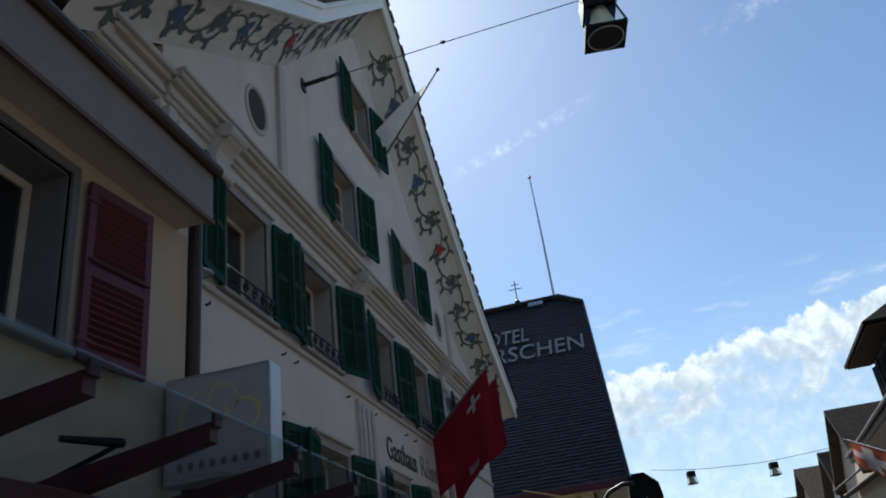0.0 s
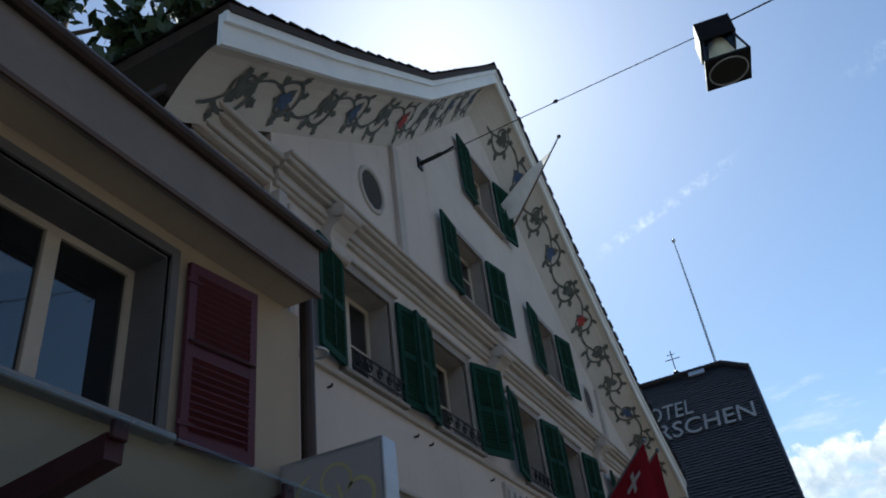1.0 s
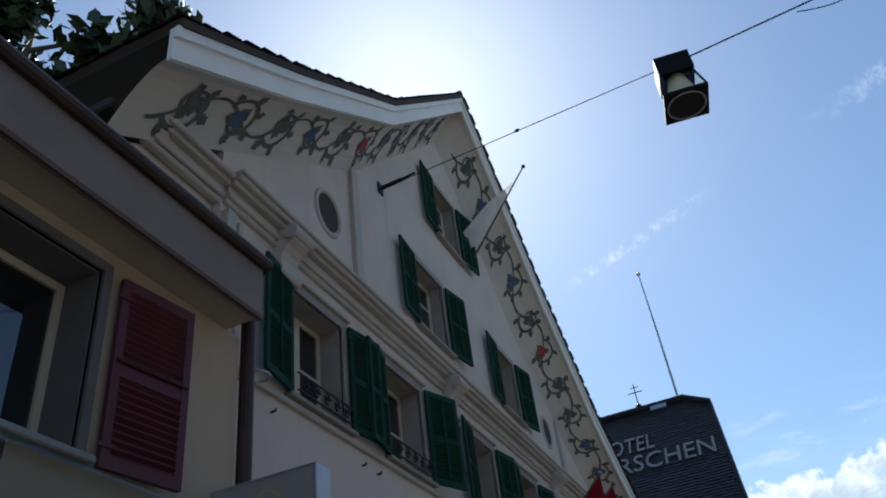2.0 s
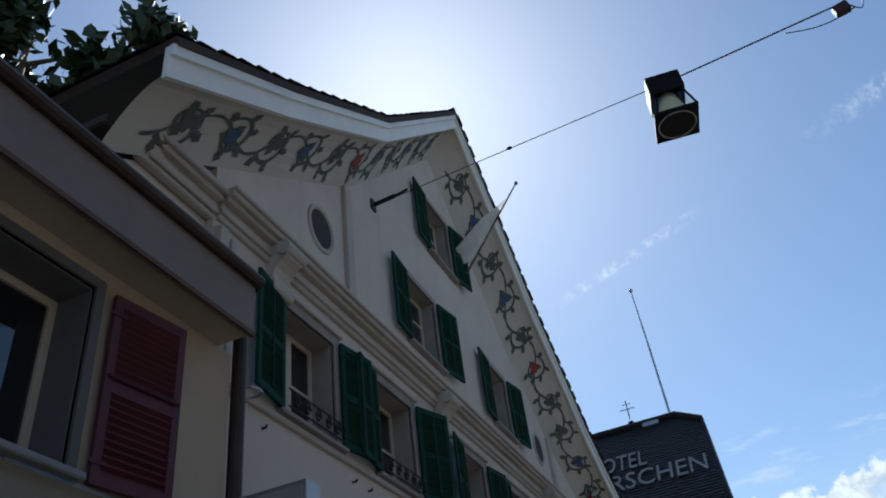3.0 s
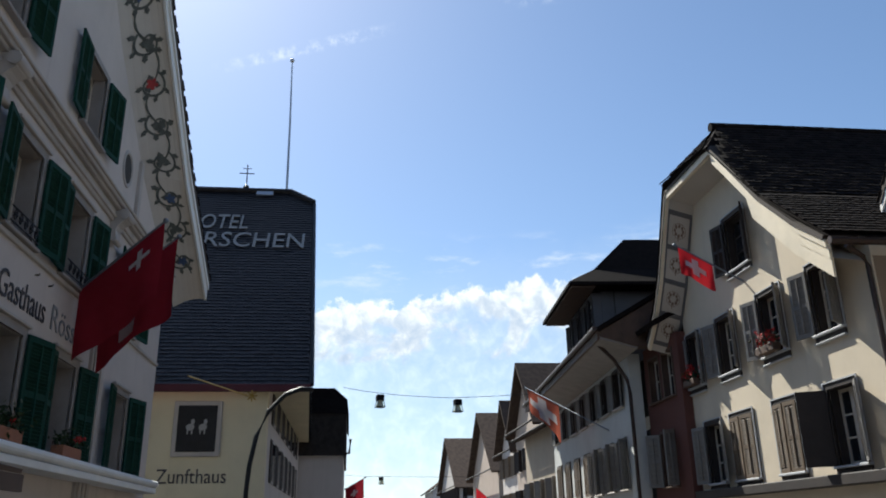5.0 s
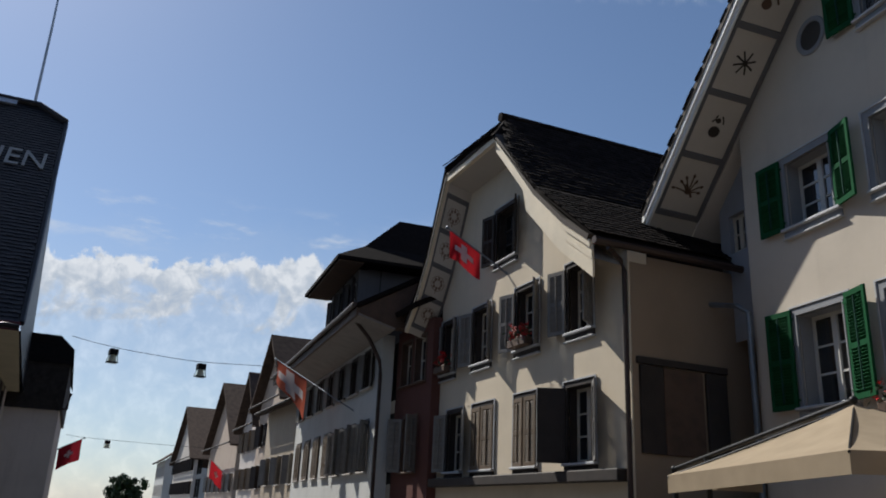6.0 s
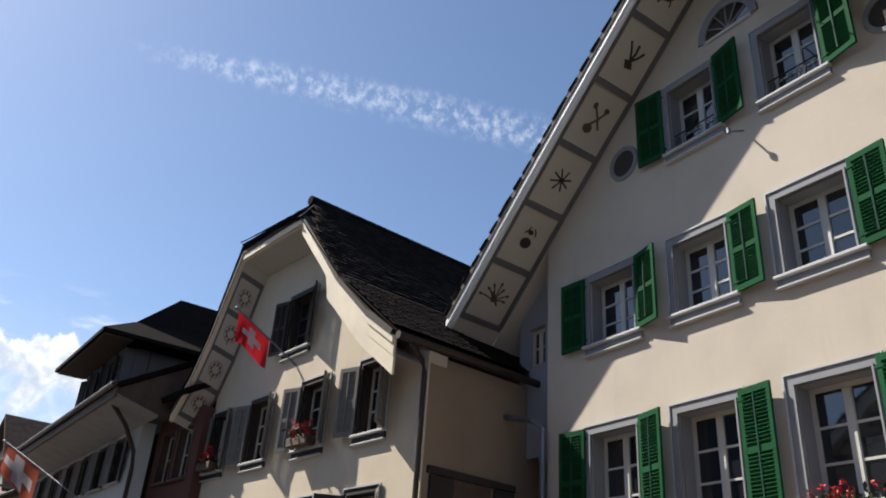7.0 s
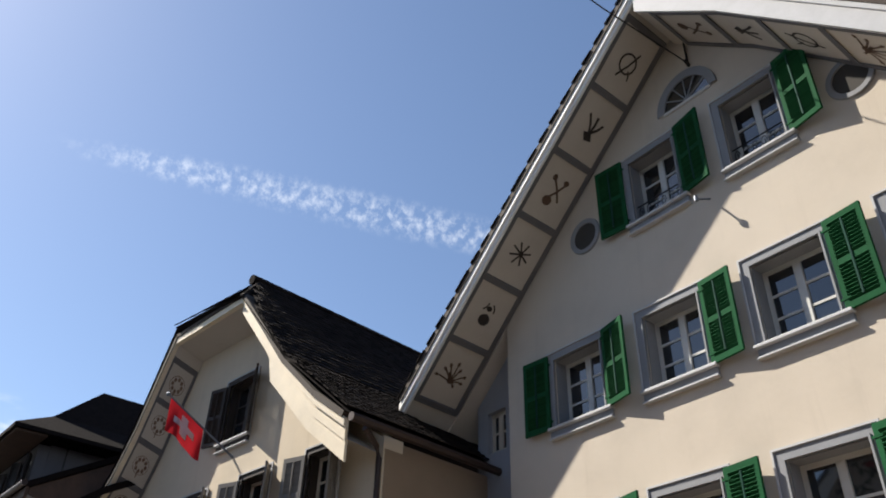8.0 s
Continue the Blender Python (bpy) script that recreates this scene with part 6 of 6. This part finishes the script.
build_flag((8.7, 16.92, 6.9), (7.45, 17.58, 7.99), 0.90, 0.74, "flagred", (0.48, 0.5), "red flag with a white cross on a slanting pole", seed=1, start=0.08, lean=(-0.1, -0.25, 0), arm=(0.30, 0.095))
build_flag((8.2, 25.8, 4.6), (6.6, 31.0, 6.9), 2.4, 1.5, "flagorange", (0.48, 0.5), "faded red and white flag hanging from a long pole", seed=7, start=0.15, lean=(0.0, -0.3, 0), taper=0.45, arm=(0.40, 0.13))
build_flag((10.98, 66.0, 4.0), (9.75, 65.5, 5.0), 1.3, 1.3, "flagred", (0.5, 0.5), "small red flag with a white cross far down the street", seed=8, start=0.1)
build_flag((-0.6, 44.0, 3.7), (0.7, 43.6, 4.4), 1.1, 0.95, "flagredshade", (0.5, 0.5), "red flag on the far side of the street", seed=9, start=0.1)


# ---- glass canopy and sign of the shop ----
def build_canopy():
    h = tagged(new("glass_canopy"), "dark red steel canopy with glass sheets over the shop front", "canopy")
    for y in (-1.16, -0.33, 0.50, 1.31, 2.13, 2.98, 3.84):
        bm = bmesh.new()
        pts = [(-3.86, y - 0.035, 2.30), (-2.27, y - 0.035, 2.60), (-2.27, y - 0.035, 2.68), (-3.86, y - 0.035, 2.46)]
        a = [bm.verts.new(p) for p in pts]
        b = [bm.verts.new((p[0], p[1] + 0.07, p[2])) for p in pts]
        bm.faces.new(a)
        bm.faces.new(b[::-1])
        for i in range(4):
            bm.faces.new((a[i], a[(i + 1) % 4], b[(i + 1) % 4], b[i]))
        beam = part("beam", bm, "redsteel", h)
        bm = bmesh.new()
        box(bm, -2.268, -2.248, y - 0.03, y + 0.03, 2.66, 2.72, 0.004)
        part("glass_clamp", bm, "redsteel", beam)
    bm = bmesh.new()
    box(bm, -2.92, -2.84, -1.6, 4.06, 2.36, 2.475, 0.006)
    part("cross_beam", bm, "redsteel", h)
    for k in range(6):
        y0, y1 = (-1.16, -0.33, 0.50, 1.31, 2.13, 2.98, 3.84)[k:k + 2]
        bm = bmesh.new()
        slab(bm, [(-2.20, y0 + 0.01, 2.705), (-2.20, y1 - 0.01, 2.705), (-3.84, y1 - 0.01, 2.48), (-3.84, y0 + 0.01, 2.48)], 0.014)
        g = part("glass_sheet", bm, "canopyglass", h)
        g.visible_shadow = False
    return h


build_canopy()


def build_sign():
    h = tagged(new("projecting_sign"), "grey box sign with a yellow swirl on the shop wall", "sign")
    bm = bmesh.new()
    box(bm, -3.84, -3.0, 3.36, 3.54, 2.95, 3.73, 0.008)
    part("sign_box", bm, "steel", h)
    bm = bmesh.new()
    box(bm, -3.815, -3.03, 3.352, 3.359, 2.98, 3.70)
    face = part("sign_face", bm, "signface", h)
    bm = bmesh.new()
    at = lambda a, b: (a, 3.348, b)
    ribbon(bm, [(-3.50 + 0.20 * math.cos(t), 3.40 + 0.20 * math.sin(t)) for t in np.linspace(1.9, 5.4, 24)], [0.012 + 0.03 * math.sin(math.pi * k / 23) for k in range(24)], at)
    ribbon(bm, [(-3.38 + 0.13 * math.cos(t) * (1 - 0.06 * t), 3.50 + 0.13 * math.sin(t) * (1 - 0.06 * t)) for t in np.linspace(4.4, -0.6, 24)], 0.022, at)
    ribbon(bm, [(-3.36, 3.48), (-3.33, 3.40), (-3.36, 3.30), (-3.45, 3.22)], [0.02, 0.03, 0.025, 0.01], at)
    ribbon(bm, [(-3.19 + 0.11 * math.cos(t), 3.37 + 0.11 * math.sin(t)) for t in np.linspace(2.8, -1.6, 20)], [0.012 + 0.02 * math.sin(math.pi * k / 19) for k in range(20)], at)
    part("sign_swirl", bm, "logo", face, "yellow swirl emblem")
    bm = bmesh.new()
    for k in range(8):
        ribbon(bm, [(-3.72 + k * 0.085, 3.06), (-3.68 + k * 0.085, 3.06)], 0.055, at)
    part("sign_bars", bm, "darktrim", face, "row of dark letter bars")
    bm = bmesh.new()
    tube(bm, [(-3.88, 3.45, 3.55), (-3.80, 3.45, 3.55)], 0.025, 8)
    tube(bm, [(-3.88, 3.45, 3.12), (-3.80, 3.45, 3.12)], 0.025, 8)
    part("bracket", bm, "iron", h)


build_sign()
bm = bmesh.new()
ringpts = [(-4.02 + 0.10 * math.cos(t), 4.12 + 0.10 * math.sin(t), 4.98) for t in np.linspace(0, 2 * math.pi, 16)]
tube(bm, ringpts, 0.013, 6)
tube(bm, [(-4.38, 3.95, 5.02), (-4.12, 4.10, 4.98)], 0.018, 6)
tagged(finish("flag_holder_ring", bm, "steel"), "steel flagpole ring bracket on the wall", "bracket")
# slender lamp arm over the glass canopy
LAMP_ARM = tagged(new("wall_lamp"), "slender black lamp arm on the shop wall", "wall lamp")
bm = bmesh.new()
tube(bm, [(-3.89, 2.16, 2.78), (-3.40, 2.12, 2.90), (-3.28, 2.08, 2.92)], 0.016, 8)
part("arm", bm, "iron", LAMP_ARM)
bm = bmesh.new()
tube(bm, [(-3.28, 2.10, 2.925), (-3.28, 1.62, 2.855)], [0.028, 0.018], 8)
part("lamp_head", bm, "blacksheet", LAMP_ARM)
# blind housing over the inn's ground floor
bm = bmesh.new()
tube(bm, [(-4.05, 9.95, 2.66), (-4.05, 18.0, 2.66)], 0.07, 12)
box(bm, -4.40, -4.02, 9.9, 18.0, 2.48, 2.58, 0.01)
tagged(finish("awning_cassette", bm, "whitepaint"), "white rolled awning cassette on the inn wall", "awning")
bm = bmesh.new()
slab(bm, [(-3.60, 4.4, 2.36), (-3.60, 9.8, 2.36), (-4.39, 9.8, 2.56), (-4.39, 4.4, 2.56)], 0.05)
AWNING = tagged(new("awning"), "dark brown awning over the inn's ground floor", "awning")
part("canopy", bm, "brownwood", AWNING)
bm = bmesh.new()
box(bm, -3.63, -3.58, 4.4, 9.8, 2.12, 2.30)
part("valance", bm, "brownwood", AWNING)


# ---- street lamp standard with a curved neck by the hotel ----
bm = bmesh.new()
arc = [(-2.40, 19.5, 0.0), (-2.40, 19.5, 2.6), (-2.36, 19.5, 3.15), (-2.25, 19.5, 3.78), (-2.0, 19.5, 4.36), (-1.64, 19.5, 4.74), (-1.28, 19.5, 4.88), (-1.0, 19.5, 4.86)]
tube(bm, arc, 0.055, 10)
tagged(finish("street_lamp", bm, "iron", smooth=True), "dark curved-neck street lamp standard", "street lamp")
bm = bmesh.new()
tube(bm, [(-3.55, 17.8, 4.86), (-2.6, 20.9, 4.92)], 0.018, 6)
for k in range(8):
    a = k * 0.785
    tube(bm, [(-2.58, 20.95, 4.95), (-2.58 + 0.14 * math.cos(a), 20.95, 4.95 + 0.14 * math.sin(a))], 0.02, 5)
tagged(finish("sign_bracket", bm, "gold"), "wrought iron sign bracket with gilded tip", "bracket")


# ---- parasols in front of the gable house ----
def build_parasol(dx, dy, dz, label):
    h = tagged(new("parasol"), label, "parasol", "parasols before the house")
    h.matrix_basis = pose(dx, dy, dz)
    P, F, C1, C2, C3, C4 = (8.6, 8.2, 3.07), (8.6, 11.4, 2.40), (7.0, 7.0, 2.38), (7.5, 10.2, 2.26), (9.9, 6.0, 2.45), (9.9, 11.0, 2.4)
    bm = bmesh.new()
    for tri in ((P, C1, C2), (P, C2, F), (P, C3, C1), (P, F, C4), (P, C4, C3)):
        n = 8
        a, b, c = (Vector(t) for t in tri)
        grid = {}
        for i in range(n + 1):
            for j in range(n + 1 - i):
                u, v = i / n, j / n
                p = a * (1 - u - v) + b * u + c * v
                p.z -= 0.10 * (u + v) * (1 - u - v) * 2
                grid[i, j] = bm.verts.new(p)
        for i in range(n):
            for j in range(n - i):
                bm.faces.new((grid[i, j], grid[i + 1, j], grid[i, j + 1]))
                if i + j < n - 1:
                    bm.faces.new((grid[i + 1, j], grid[i + 1, j + 1], grid[i, j + 1]))
    for a, b in ((C1, C2), (C3, C1), (C2, F), (F, C4)):
        q = [a, b, (b[0], b[1], b[2] - 0.22), (a[0], a[1], a[2] - 0.22)]
        bm.faces.new([bm.verts.new(p) for p in q])
    bmesh.ops.remove_doubles(bm, verts=bm.verts, dist=0.002)
    part("canopy", bm, "canvas", h, "beige canvas canopy")
    bm = bmesh.new()
    up = Vector((0, 0, 0.05))
    tube(bm, [Vector(P) + up, Vector(F) + up], 0.03, 10)
    part("arm", bm, "iron", h)
    for p in (Vector(F) + up, Vector(P) + up):
        bm = bmesh.new()
        bmesh.ops.create_uvsphere(bm, u_segments=10, v_segments=8, radius=0.05)
        for v in bm.verts:
            v.co += p
        part("joint", bm, "iron", h, smooth=True)
    for p in (Vector(F), Vector(P).lerp(Vector(F), 0.78)):
        bm = bmesh.new()
        tube(bm, [p + up, (p.x, p.y - 0.1, 0.02 - dz)], 0.04, 8)
        part("strut", bm, "iron", h)
    bm = bmesh.new()
    for q in (C1, C2, C3, C4):
        tube(bm, [Vector(P) - up * 0.5, Vector(q) - up * 0.4], 0.015, 6)
    part("ribs", bm, "iron", h)


build_parasol(0, 0, 0, "large beige canvas parasol with dark frame before the house")
build_parasol(-1.0, -4.4, 0.05, "second beige canvas parasol beside the first")


# ---- plants ----
def leaf_cloud(bm, centre, size, count, rng, leaf=0.05):
    c = Vector(centre)
    for _ in range(count):
        p = c + Vector((rng.gauss(0, size[0]), rng.gauss(0, size[1]), rng.gauss(0, size[2])))
        n = Vector((rng.uniform(-1, 1), rng.uniform(-1, 1), rng.uniform(-0.3, 1))).normalized()
        t = n.orthogonal().normalized()
        t.rotate(Matrix.Rotation(rng.uniform(0, 6.28), 3, n))
        s = n.cross(t)
        l = leaf * rng.uniform(0.6, 1.4)
        bm.faces.new([bm.verts.new(q) for q in (p - t * l, p + s * l * 0.5, p + t * l, p - s * l * 0.5)])


def build_flowers(x, y0, y1, z, label, seed, box_mat="brownwood", reds=60):
    h = tagged(new("flower_box"), label, "flower box", "flower boxes on the sills")
    rng = random.Random(seed)
    bm = bmesh.new()
    box(bm, x - 0.09, x + 0.09, y0, y1, z, z + 0.16, 0.01)
    part("trough", bm, box_mat, h)
    bm = bmesh.new()
    n = int((y1 - y0) / 0.18)
    for k in range(n):
        leaf_cloud(bm, (x, y0 + (k + 0.5) * (y1 - y0) / n, z + 0.24), (0.07, 0.08, 0.08), 60, rng, 0.04)
    part("foliage", bm, "leaf", h)
    bm = bmesh.new()
    for k in range(max(3, int(reds * (y1 - y0) / 12))):
        c = (x + rng.gauss(0, 0.10), rng.uniform(y0, y1), z + 0.30 + rng.gauss(0, 0.09))
        leaf_cloud(bm, c, (0.025, 0.025, 0.02), 16, rng, 0.022)
    part("blossom", bm, "geranium", h)


ca, sa = math.cos(radians(-96.8)), math.sin(radians(-96.8))
for k, (a, c) in enumerate(((-0.45, 0.75), (1.4, 2.6), (3.4, 4.6))):
    u = (a + c) / 2
    x, y = 10.24 + ca * u - 0.24, 8.46 + sa * u
    build_flowers(x, y - (c - a) / 2, y + (c - a) / 2, 3.14, "flower box with red geraniums under a window", 30 + k, "brownwood", 330)
build_flowers(8.50, 15.60, 16.36, 5.05, "flower box with red geraniums on a sill", 41, reds=800)
build_flowers(8.50, 19.62, 20.28, 5.05, "flower box with red geraniums on a sill", 42, reds=700)
for k, (a, c, red) in enumerate(((7.5, 8.4, 10), (10.1, 11.0, 60), (12.5, 13.3, 50), (5.4, 6.3, 10))):
    build_flowers(-4.20, a, c, 2.74, "terracotta flower box with green plants on an inn sill", 50 + k, "pot", red)


def build_tree(x, y, height, spread, seed, label, clumps=70, leaves=150, leaf=0.16):
    h = tagged(new("tree"), label, "tree")
    h.matrix_basis = pose(x, y, 0)
    rng = random.Random(seed)
    bm = bmesh.new()
    tube(bm, [(0, 0, 0), (0.15, 0.1, height * 0.35), (0.05, 0.2, height * 0.7), (0.1, 0.15, height * 0.92)], [0.32, 0.25, 0.15, 0.05], 10)
    ends = []
    for k in range(22):
        a, z = rng.uniform(0, 6.28), height * rng.uniform(0.30, 0.88)
        l = spread * rng.uniform(0.5, 1.0) * (1.15 - 0.55 * z / height)
        e = Vector((l * math.cos(a), l * math.sin(a), z + l * rng.uniform(0.15, 0.5)))
        tube(bm, [(0.1, 0.15, z), (e.x * 0.5, e.y * 0.5, z + (e.z - z) * 0.6), e], [0.09, 0.05, 0.02], 6)
        ends.append(e)
    part("trunk", bm, "bark", h)
    bm = bmesh.new()
    for k in range(clumps):
        e = rng.choice(ends)
        c = e * rng.uniform(0.55, 1.1) + Vector((rng.gauss(0, 0.35), rng.gauss(0, 0.35), rng.gauss(0, 0.4)))
        leaf_cloud(bm, c, (0.30, 0.30, 0.24), leaves, rng, leaf)
    part("crown", bm, "leaf", h, "dense dark green crown")


build_tree(-15.8, 8.6, 27.5, 6.8, 3, "tall dark green tree behind the roofs", 420, 130, 0.23)
build_tree(9.5, 160.0, 5.6, 4.0, 5, "distant green tree at the street's end", 60, 60, 0.35)
